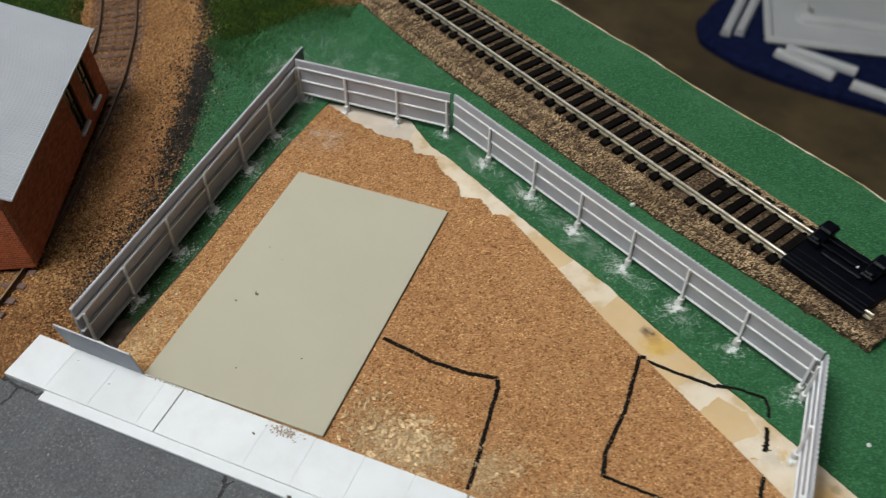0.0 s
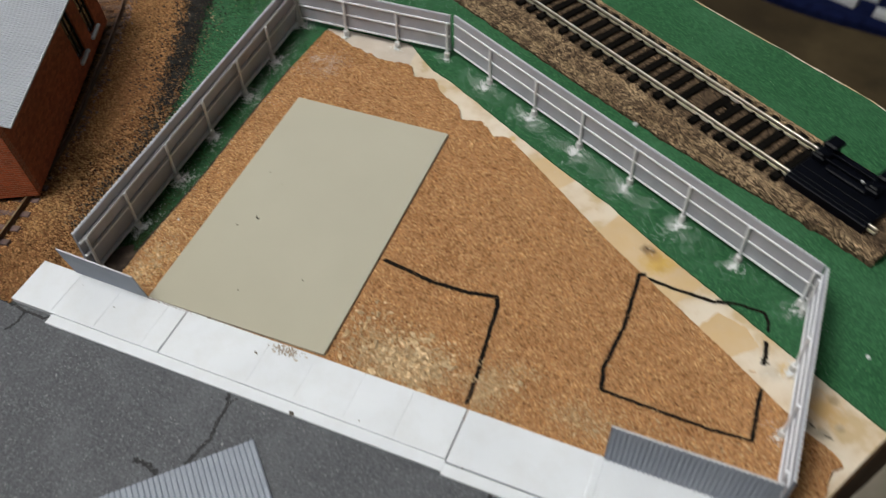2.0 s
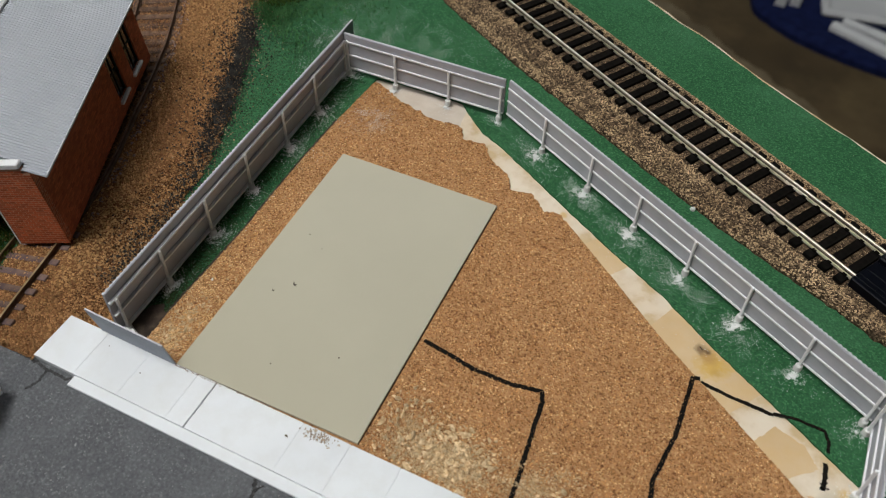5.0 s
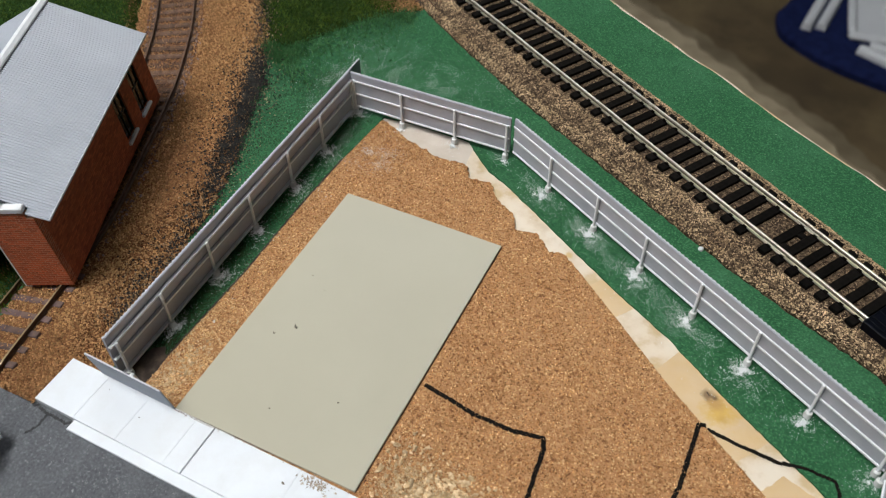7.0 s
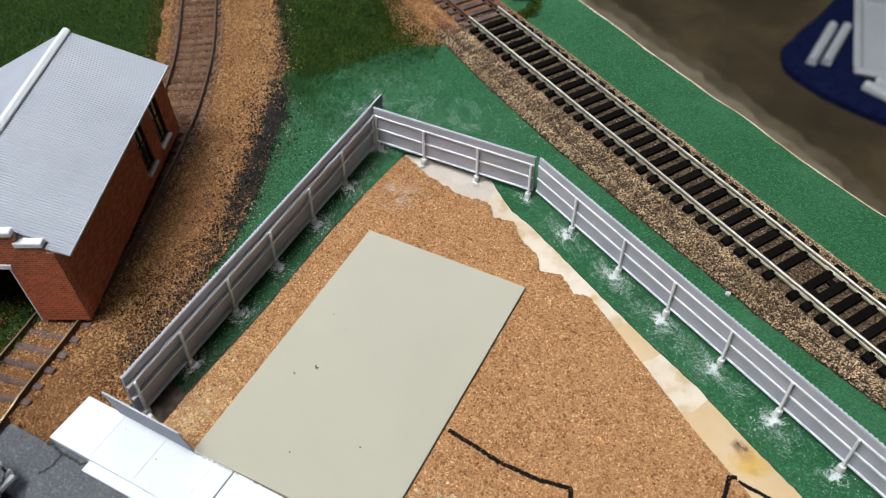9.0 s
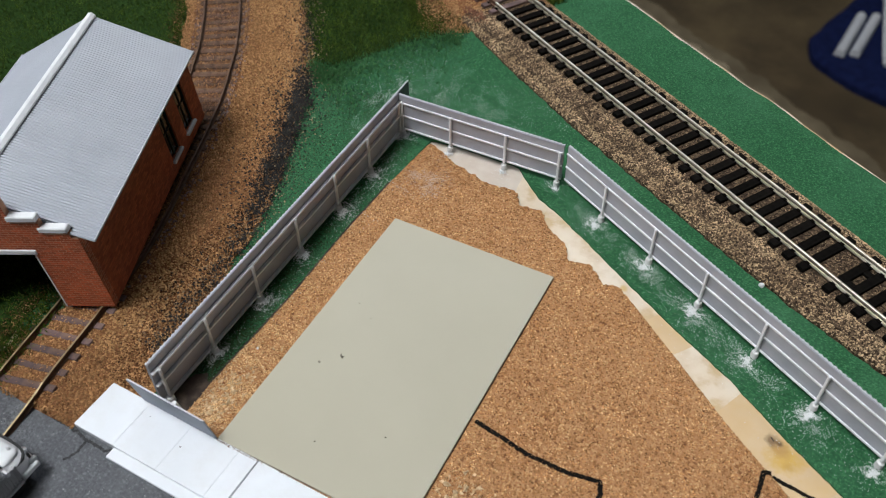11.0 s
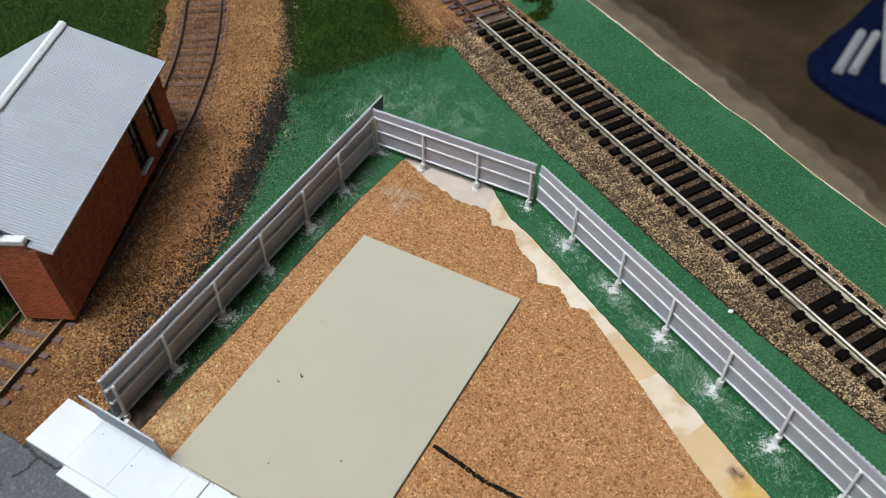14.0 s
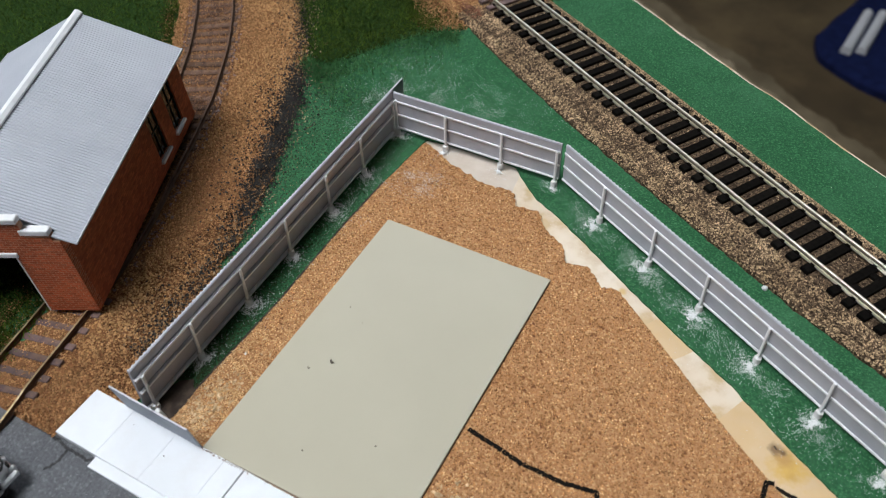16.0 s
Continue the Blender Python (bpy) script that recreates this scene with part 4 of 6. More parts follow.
# ---- beige card plate ----
plate = thing("card_plate", "smooth beige card rectangle lying on the cork", "sheet", (0, 0, 0.0))
bm = boxed(0.0, 0.064, -0.0006, 0.1055, 0.0003, 0.0011, bevel=0.00012)
part("sheet", bm, M_CARD, plate)
# thin dark layer: the shade under the card's edge is painted in
part("underside", boxed(0.0002, 0.0641, -0.0004, 0.1053, 0.0, 0.00029), M_CARD_SHADE, plate, "dark backing painted as the card's contact shade")

soil = [(-0.0238, 0.0018), (-0.0150, 0.0020), (-0.0148, 0.0088), (-0.0153, 0.0140), (-0.0183, 0.0174), (-0.0218, 0.0156), (-0.0238, 0.0118)]
solid("soil_patch", prism(rough_line(soil + soil[:1], 0.001, 0.0006, 81, 500)[:-1][::-1], BOARD_TOP, -0.0001), M_SOIL_GAP, "dark brown soil patch in the fence corner", "ground", "structure")
# no real gap here: a dark ribbon paints its shade beside the cork
part("seam", ribbon([(x - 0.0003, y) for x, y in left_cork[1:-1]], 0.0007, BOARD_TOP - 0.0001, 0.00012, 83, 0.0001), M_SOIL_GAP, cork, "dark ribbon painting the shaded gap along the cork's edge")
tan = [(0.1283, 0.0762), (0.1357, 0.0922), (0.1690, 0.0700), (0.1580, 0.0540)]
part("veneer", prism(tan, BOARD_TOP - 0.0002, BOARD_TOP + 0.00006), M_PLY_TAN, board, "tan veneer strip of the plywood")
spot = [(0.1680, 0.0500), (0.1740, 0.0590), (0.1830, 0.0560), (0.1880, 0.0500), (0.1800, 0.0430)]
part("veneer", prism(rough_line(spot + spot[:1], 0.0008, 0.0006, 120, 400)[:-1], BOARD_TOP - 0.0002, BOARD_TOP + 0.00004), M_PLY_TAN, board, "tan veneer strip of the plywood")
for i, pts in enumerate(([(0.2050, 0.0287), (0.2068, 0.0278)], [(0.2096, 0.0262), (0.2118, 0.0256)], [(0.1890, 0.0462), (0.1902, 0.0450), (0.1918, 0.0452)], [(0.1462, 0.0775), (0.1475, 0.0768)])):
    part("scuff", ribbon(pts, 0.0004, BOARD_TOP - 0.0002, BOARD_TOP + 0.00012, 160 + i, 0.0004, 0.0003, vary=0.5), M_SOIL_GAP, board, "dark scuff on the plywood")
dusty = [(-0.0130, 0.1480), (0.0120, 0.1360), (0.0330, 0.1400), (0.0310, 0.1600), (-0.0120, 0.1600)]
part("veneer", prism(rough_line(dusty + dusty[:1], 0.002, 0.0005, 87, 300)[:-1], BOARD_TOP - 0.0002, BOARD_TOP + 0.00006), M_PLY_GREY, board, "dusty greyish patch of the plywood")
band = [(0.0965, 0.1000), (0.1035, 0.1115), (0.1175, 0.1030), (0.1105, 0.0930)]
part("veneer", prism(rough_line(band + band[:1], 0.002, 0.0003, 89, 300)[:-1], BOARD_TOP - 0.0002, BOARD_TOP + 0.00005), M_PLY_TAN, board, "tan veneer strip of the plywood")

# ---- fence ----
PANEL_TOP, PANEL_LOW = 0.0192, 0.0024


def corrugated(length, low, high, pitch=0.00172, depth=0.00026, thick=0.00035):
    """A ribbed sheet standing along x; ribs point to -y, flat side at +y."""
    bm = bmesh.new()
    n = int(length / pitch * 4)
    front, back = [], []
    for i in range(n + 1):
        x = length * i / n
        y = -thick - depth * (1 + math.cos(i * math.pi / 2)) * 0.9
        front.append((bm.verts.new((x, y, low)), bm.verts.new((x, y, high))))
        back.append((bm.verts.new((x, 0, low)), bm.verts.new((x, 0, high))))
    for i in range(n):
        bm.faces.new((front[i][0], front[i + 1][0], front[i + 1][1], front[i][1]))
        bm.faces.new((back[i + 1][0], back[i][0], back[i][1], back[i + 1][1]))
        bm.faces.new((front[i][1], front[i + 1][1], back[i + 1][1], back[i][1]))
        bm.faces.new((front[i + 1][0], front[i][0], back[i][0], back[i + 1][0]))
    for i in (0, n):
        q = (front[i][0], front[i][1], back[i][1], back[i][0])
        bm.faces.new(q if i == 0 else q[::-1])
    bmesh.ops.recalc_face_normals(bm, faces=bm.faces[:])
    return bm


post_bm = boxed(-0.00045, 0.00045, 0.0, 0.0009, 0.0, 0.0163, bevel=0.0001)
POST = mesh_from("post", post_bm, M_RAIL_WHITE)
FOOT = mesh_from("foot", lathe([(0.00125, 0.0), (0.00130, 0.0004), (0.00115, 0.0022), (0.00075, 0.0024)], 14), M_FOOT)
FENCE_FEET = []


def fence(label, start, end, posts, low=PANEL_LOW, high=PANEL_TOP, rails=True, over=(0.0, 0.0), lean=0.0, paint=M_PANEL, rib=(0.00172, 0.00026), deep=0.0008):
    """A fence run from start to end; its posts and rails stand on the left of that way."""
    a, b = Vector(start), Vector(end)
    d = b - a
    length, turn = d.length, math.degrees(math.atan2(d.y, d.x))
    run = thing("fence", label, "fence", (a.x, a.y, 0.0), turn, group="fence round the yard")
    run.matrix_basis = run.matrix_basis @ pose(0, 0, 0, lean, 0, 0)
    sheet = corrugated(length + over[0] + over[1], low, high, *rib)
    bmesh.ops.translate(sheet, verts=sheet.verts[:], vec=(-over[0], 0, 0))
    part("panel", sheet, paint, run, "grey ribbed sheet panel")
    rim = corrugated(length + over[0] + over[1], high, high + 0.00013, *rib)
    bmesh.ops.translate(rim, verts=rim.verts[:], vec=(-over[0], 0, 0))
    part("top_edge", rim, M_RIM, run, "pale cut edge")
    if rails:
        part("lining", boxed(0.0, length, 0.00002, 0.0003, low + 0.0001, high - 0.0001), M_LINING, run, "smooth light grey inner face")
        for z in (0.0152, 0.0090, low + 0.0002):
            part("rail", boxed(0.0, length, 0.0003, deep, z, z + 0.0008, bevel=0.0001), M_RAIL_WHITE, run, "pale grey rail")
    for s in posts:
        post = new("post", POST)
        post.parent = run
        post.location = (s, deep, 0.0)
        foot = new("foot", FOOT)
        foot.parent = post
        foot.location = (0, 0.0005, -0.0003)
        w = run.matrix_basis @ Vector((s, 0.0015, 0))
        FENCE_FEET.append((w.x, w.y))
    return run


LEFT_X, BACK_Y = -0.0252, 0.1522
fence("grey ribbed fence with pale posts along the old track", (LEFT_X + 0.0005, BACK_Y), (LEFT_X + 0.0015, 0.0020), [0.0010, 0.0275, 0.0510, 0.0765, 0.1015, 0.1265, 0.1480], low=0.0006, high=0.0198, over=(0.0085, 0.0), deep=0.0015)
fence("grey ribbed back fence with pale posts and rails", (0.0470, 0.1524), (LEFT_X + 0.0012, BACK_Y - 0.0004), [0.0012, 0.0236, 0.0475, 0.0708])
fence("long grey ribbed fence facing the new track", (0.1992, 0.0708), (0.0486, 0.1530), [0.0014, 0.0256, 0.0494, 0.0733, 0.0985, 0.1228, 0.1486])
fence("short grey ribbed end fence near the board's edge", (0.1990, -0.0030), (0.2000, 0.0706), [0.0038, 0.0245, 0.0480, 0.0705])
small = fence("small grey ribbed panel beside the pavement", (-0.0284, 0.0004), (0.0000, -0.0003), [], low=-0.0008, high=0.0156, rails=False, lean=11.0, paint=M_SHEET, rib=(0.0013, 0.00013))
small.matrix_basis = small.matrix_basis @ pose(0.0284, 0, 0, 0, 3.2, 0) @ pose(-0.0284, 0, 0)
part("stub_post", boxed(0.0135, 0.0150, 0.0004, 0.0020, 0.0, 0.0100, bevel=0.0002), M_FOOT, small, "short white post behind the panel")
fence("grey ribbed front panel standing on the pavement", (0.1528, -0.0036), (0.1973, -0.0044), [], low=0.0012, high=0.0192, rails=False, paint=M_SHEET, rib=(0.0014, 0.00030))

# white dust round the posts
def specks(name, xyz, size, material, label, category, rng):
    """Very fine dust: tiny three-sided flecks in one mesh."""
    n = len(xyz)
    size = np.broadcast_to(size, n)
    a = rng.uniform(0, 2 * np.pi, (n, 1)) + np.array([[0.0, 2.09, 4.19]]) + rng.uniform(-0.4, 0.4, (n, 3))
    v = np.zeros((n, 4, 3))
    v[:, :3, 0], v[:, :3, 1] = np.cos(a) * size[:, None], np.sin(a) * size[:, None]
    v[:, 3, 2] = size * 0.5
    v = v + np.asarray(xyz)[:, None]
    f = np.array([(0, 1, 3), (1, 2, 3), (2, 0, 3)])[None] + (4 * np.arange(n))[:, None, None]
    me = bpy.data.meshes.new(name)
    me.from_pydata(v.reshape(-1, 3).tolist(), [], f.reshape(-1, 3).tolist())
    me.materials.append(material)
    return tagged(new(name, me), label, category, "", "stuff")


pts = []
for i, (x, y) in enumerate(FENCE_FEET):
    big = 11 <= i < 18
    n = int(rng.uniform(11500, 17000) if big else rng.uniform(12000, 16000) if i < 7 else rng.uniform(3600, 6000))
    n = int(n * {11: 0.2, 12: 0.65, 21: 0.25}.get(i, 1.0))
    a = rng.uniform(0, 2 * np.pi, n)
    ph = rng.uniform(0, 2 * np.pi, 3)
    lobe = 0.75 + 0.45 * np.cos(a + ph[0]) + 0.35 * np.cos(2 * a + ph[1]) + 0.25 * np.cos(5 * a + ph[2])
    r = np.where(rng.random(n) < 0.5, 0.38, 1.2) * rng.exponential(0.0029 if big else 0.0025 if i < 7 else 0.0020, n) * np.clip(lobe, 0.25, 1.7)
    inward = (0.0014, -0.0004) if i < 7 else (-0.0012, -0.0030) if big else (-0.0003, -0.0016)
    q = np.c_[x + inward[0] + r * np.cos(a) * 1.05, y + inward[1] + r * np.sin(a)]
    if big:
        q = q[(q - (0.1992, 0.0708)) @ np.array([-0.0822, -0.1506]) > -0.00004]
    pts.append(patchy(q[:1500] if i == 6 else q, 480, i, 0.12))
haze_long = rng.random((13000, 1))
haze_long = np.array([[0.168, 0.083]]) * (1 - haze_long) + np.array([[0.055, 0.144]]) * haze_long + rng.normal(0, 0.0038, (13000, 2))
haze_long = haze_long[(haze_long - (0.1992, 0.0708)) @ np.array([-0.0822, -0.1506]) > 0.0001]
pts.append(patchy(haze_long, 160, 77))
haze = [np.c_[rng.normal(cx, sx, n), rng.normal(cy, sy, n)] for cx, cy, sx, sy, n in (
    (-0.002, 0.129, 0.0060, 0.0042, 9500), (-0.0185, 0.120, 0.0022, 0.016, 4500), (-0.018, 0.163, 0.006, 0.004, 1500), (-0.0420, 0.1640, 0.0034, 0.0120, 12000), (-0.028, 0.180, 0.018, 0.012, 26000), (0.012, 0.185, 0.014, 0.009, 10000),
    (-0.040, 0.200, 0.012, 0.006, 2500), (0.2, 0.02, 0.003, 0.002, 400), (0.060, 0.158, 0.008, 0.005, 900))]
haze = patchy(np.concatenate(haze), 130, 5, 0.1)
haze = haze[~((haze[:, 0] > -0.0004) & (haze[:, 0] < 0.0645) & (haze[:, 1] < 0.106))]
z = np.where(inside(haze[:, 0], haze[:, 1], cork_outline), 0.00022, GREEN_TOP + 0.00012)
specks("dust_haze", np.c_[haze, z], rng.uniform(0.00004, 0.0001, len(haze)), M_DUST, "thin film of white dust on mat and cork", "dust", rng)
pts = np.concatenate(pts)
z = np.where(inside(pts[:, 0], pts[:, 1], cork_outline), 0.00005, GREEN_TOP + 0.00005)
specks("white_dust", np.c_[pts, z], (0.00005 + 0.00015 * rng.random(len(pts)) ** 2.5) * np.where(pts[:, 0] < -0.008, 1.3, 1.0), M_DUST, "fine white glue dust round the fence feet", "dust", rng)

p = np.c_[LEFT_X + 0.0020 + np.abs(rng.normal(0, 0.0048, 9000)), rng.uniform(0.016, 0.150, 9000)]
q = np.c_[rng.uniform(LEFT_X + 0.0015, -0.0150, 5000), 0.015 + rng.exponential(0.022, 5000)]
p = np.concatenate([p, q[q[:, 1] < 0.10]])
p = p[p[:, 0] < -0.0146 + 0.020 * p[:, 1]]
grains("dark_grit", np.c_[p, np.full(len(p), GREEN_TOP)], rng.uniform(0.00008, 0.00026, len(p)), M_MOSS, "dark grit along the inside of the fence", "grit", rng, flat=0.6)
p = fill(green_outline, 26000, rng)
p = p[(p[:, 0] > -0.13) & ((p[:, 1] < 0.152) | (p[:, 0] < 0.05) | (p[:, 0] > 0.05))]
grains("mat_grit", np.c_[p, np.full(len(p), GREEN_TOP)], rng.uniform(0.00006, 0.00017, len(p)), M_GRIT, "fine green and pale grit on the mat", "grit", rng, flat=0.6)

# ---- marker lines ----
INK1 = [(0.0655, 0.0411), (0.0740, 0.0398), (0.0846, 0.0380), (0.0969, 0.0378), (0.1062, 0.0396), (0.1078, 0.0360), (0.1088, 0.0240), (0.1103, 0.0103), (0.1108, -0.0008)]
INK2 = [(0.1492, 0.0650), (0.1472, 0.0645), (0.1474, 0.0422), (0.1452, 0.0254), (0.1466, 0.0174)]
INK3 = [(0.1464, 0.0177), (0.1620, 0.0168), (0.1789, 0.0159), (0.1907, 0.0164)]
INK4 = [(0.1905, 0.0161), (0.1904, 0.0308), (0.1905, 0.0345)]
for i, (pts, w, zb) in enumerate(((INK1, 0.0014, 0.0), (INK2, 0.0014, 0.0), (INK3, 0.0010, 0.0), (INK4, 0.0013, 0.0), ([(0.1498, 0.0646), (0.1600, 0.0634), (0.1690, 0.0628), (0.1727, 0.0626)], 0.0013, BOARD_TOP),
                                  ([(0.1725, 0.0626), (0.1790, 0.0636), (0.1875, 0.0632), (0.1892, 0.0600), (0.1896, 0.0562)], 0.0010, GREEN_TOP),
                                  ([(0.1896, 0.0530), (0.1902, 0.0480), (0.1900, 0.0440)], 0.0014, BOARD_TOP))):
    line = ribbon(pts, w, zb - 0.0002, zb + (0.00021 if zb == 0.0 else 0.00012), 90 + i, 0.0002, 0.0004, vary=0.24)
    part("marker_line", line, M_INK, cork, "black felt marker outline")

# ---- loose chips and crumbs ----
ink_line = np.array([tuple(q) for q in spline(INK1, 10)])


def off_ink(q, keep=0.12):
    """Leaves out most of the points that would cover the first marker line."""
    gap = np.min(np.hypot(q[:, None, 0] - ink_line[None, :, 0], q[:, None, 1] - ink_line[None, :, 1]), axis=1)
    return q[(gap > 0.0009) | (rng.random(len(q)) < keep)]


pile = [(0.0660, 0.0010), (0.0665, 0.0210), (0.0760, 0.0240), (0.0900, 0.0190), (0.1010, 0.0120), (0.1060, 0.0010), (0.0980, -0.0015), (0.0760, -0.0012)]
p = np.concatenate([fill(pile, 70, rng), rng.normal((0.0890, 0.0075), (0.0078, 0.0048), (420, 2)), rng.normal((0.0690, 0.0150), (0.0020, 0.0050), (22, 2)), rng.normal((0.1190, 0.0070), (0.0040, 0.0030), (30, 2)), rng.normal((0.1490, 0.0030), (0.0030, 0.0025), (14, 2))])
p = p[(p[:, 0] > 0.0655) & inside(p[:, 0], p[:, 1], cork_outline) & (p[:, 1] > -0.002)]
size = 0.0002 + 0.0008 * rng.random(len(p)) ** 3
big = np.concatenate([rng.normal((0.0920, 0.0090), (0.0055, 0.0040), (30, 2)), rng.normal((0.0715, 0.0150), (0.0035, 0.0045), (13, 2)), rng.normal((0.0900, 0.0165), (0.0060, 0.0030), (6, 2)), rng.normal((0.0960, 0.0050), (0.0030, 0.0040), (6, 2)),
                      rng.normal((-0.0075, 0.0160), (0.0030, 0.0080), (16, 2))])
big = big[((big[:, 0] > 0.0665) | ((big[:, 0] < -0.0018) & (big[:, 0] > -0.0132))) & (big[:, 1] > 0.0005) & inside(big[:, 0], big[:, 1], cork_outline)]
chunk = rng.uniform(0.00045, 0.0011, len(big)) * np.where(big[:, 0] < 0, 0.55, 1.0)
lumps("cork_lumps", np.c_[big, chunk * 0.35], chunk, M_CORK_LUMP, "chunky yellow cork lumps in the scraped pile", "chips", rng, flat=0.75, long=2.1)
lumps("cork_flakes", np.c_[p, size * 0.3], size, M_CORK_LUMP, "crumbly cork flakes scraped off the sheet", "chips", rng, flat=0.55, long=1.9)
p = np.concatenate([fill(pile, 300, rng), rng.normal((0.0885, 0.0070), (0.0075, 0.0045), (800, 2)), rng.normal((-0.0075, 0.0110), (0.0034, 0.0085), (170, 2))])
p = p[((p[:, 0] > 0.0655) | ((p[:, 0] < -0.0012) & (p[:, 0] > -0.0142))) & inside(p[:, 0], p[:, 1], cork_outline)]
size = rng.uniform(0.00012, 0.00042, len(p)) * np.where(p[:, 0] < 0, 1.35, 1.0)
lumps("cork_chips", np.c_[p, size * 0.4], size, M_CORK_CHIP, "pale loose cork chips scraped off the sheet", "chips", rng, flat=0.5, long=2.4)
p = np.concatenate([rng.normal((0.1160, 0.0060), (0.0045, 0.0035), (260, 2)), rng.normal((0.1500, 0.0040), (0.0040, 0.0030), (120, 2)), rng.normal((-0.0100, 0.0130), (0.0040, 0.0090), (300, 2)),
                    rng.normal((0.0880, 0.0050), (0.0085, 0.0050), (1300, 2)), rng.normal((0.1150, 0.0050), (0.0030, 0.0045), (420, 2)), rng.normal((0.1225, 0.0150), (0.0040, 0.0022), (170, 2)),
                    rng.normal((0.1420, 0.0062), (0.0050, 0.0028), (260, 2)), np.c_[rng.uniform(0.150, 0.196, 150), rng.normal(0.0100, 0.0035, 150)]])
p = off_ink(p[inside(p[:, 0], p[:, 1], cork_outline) & ~((p[:, 0] > 0) & (p[:, 0] < 0.0645))])
grains("cork_chips", np.c_[p, np.full(len(p), 0.0002)], rng.uniform(0.0001, 0.00045, len(p)), M_CORK_CHIP, "pale cork crumbs scattered on the sheet", "chips", rng, flat=0.5)
p = np.concatenate([rng.normal((0.0760, 0.0085), (0.0060, 0.0050), (9000, 2)), rng.normal((0.0910, 0.0050), (0.0070, 0.0032), (9000, 2)), rng.normal((0.1150, 0.0070), (0.0045, 0.0050), (6500, 2)), rng.normal((0.1430, 0.0060), (0.0050, 0.0030), (2200, 2)), rng.normal((-0.0095, 0.0100), (0.0030, 0.0070), (1500, 2))])
p = p[inside(p[:, 0], p[:, 1], cork_outline) & ~((p[:, 0] > -0.0004) & (p[:, 0] < 0.0645))]
p = off_ink(patchy(p, 260, 31, 0.1))
specks("cork_dust", np.c_[p, rng.uniform(0.0001, 0.0003, len(p))], rng.uniform(0.00008, 0.00020, len(p)), M_CORK_CHIP, "fine pale cork dust round the scraped pile", "dust", rng)
p = np.c_[rng.uniform(-0.0150, -0.0004, 6500), rng.exponential(0.034, 6500)]
p = patchy(p[inside(p[:, 0], p[:, 1], cork_outline) & (p[:, 1] < 0.115)], 200, 37, 0.25)
grains("cork_crumbs", np.c_[p, np.full(len(p), 0.00022)], rng.uniform(0.00008, 0.00024, len(p)), M_CORK_PALE, "pale cork crumbs beside the card plate", "chips", rng, flat=0.7, long=1.5)
p = fill(cork_outline, 60000, rng)
p = p[~((p[:, 0] > -0.0004) & (p[:, 0] < 0.0645) & (p[:, 1] < 0.106))]
grains("cork_grains", np.c_[p, np.full(len(p), 0.0)], rng.uniform(0.00012, 0.00034, len(p)), M_CORK_GRAIN, "raised granules of the cork sheet", "cork", rng, flat=0.95, long=1.35)
p = patchy(fill(cork_outline, 15000, rng), 330, 73, 0.3)
p = p[~((p[:, 0] > -0.0004) & (p[:, 0] < 0.0645) & (p[:, 1] < 0.106))]
grains("dark_cork_grains", np.c_[p, np.full(len(p), 0.0)], rng.uniform(0.00008, 0.00022, len(p)), M_DARK_GRAIN, "dark bark granules of the cork sheet", "cork", rng, flat=0.7, long=1.4)
p = patchy(fill(cork_outline, 24000, rng), 330, 71, 0.25)
p = p[~((p[:, 0] > -0.0004) & (p[:, 0] < 0.0645) & (p[:, 1] < 0.106))]
grains("pale_cork_grains", np.c_[p, np.full(len(p), 0.0001)], rng.uniform(0.0001, 0.00028, len(p)), M_CORK_PALE, "pale granules of the cork sheet", "cork", rng, flat=0.8, long=1.7)
p = np.c_[np.concatenate([rng.exponential(0.008, 120), rng.uniform(0, 0.064, 90)]), rng.normal(-0.0010, 0.00018, 210)]
p = p[p[:, 0] < 0.064]
grains("seam_crumbs", np.c_[p[:, 0], p[:, 1] - 0.004 * p[:, 0], np.full(len(p), 0.0011)], rng.uniform(0.00006, 0.00022, len(p)), M_DARK_GRAIN, "dark crumbs along the seam of plate and pavement", "crumbs", rng, flat=0.5)
p = rng.normal((0.0530, -0.0036), (0.0028, 0.0010), (110, 2))
grains("path_crumbs", np.c_[p, np.full(len(p), 0.0013)], rng.uniform(0.00010, 0.00038, len(p)), M_PATH_CRUMB, "pale brown crumbs spilled on the white pavement", "crumbs", rng, flat=0.5, long=1.5)
p = np.array([(0.0440, -0.0073), (0.0167, 0.0421), (0.0115, 0.0370), (0.0445, 0.0230), (0.0265, 0.0120), (0.0100, 0.0640), (0.0170, 0.0600), (-0.0230, -0.0040), (-0.0080, -0.0080), (0.0838, -0.0175), (0.0640, -0.0220), (0.1170, -0.0205)])
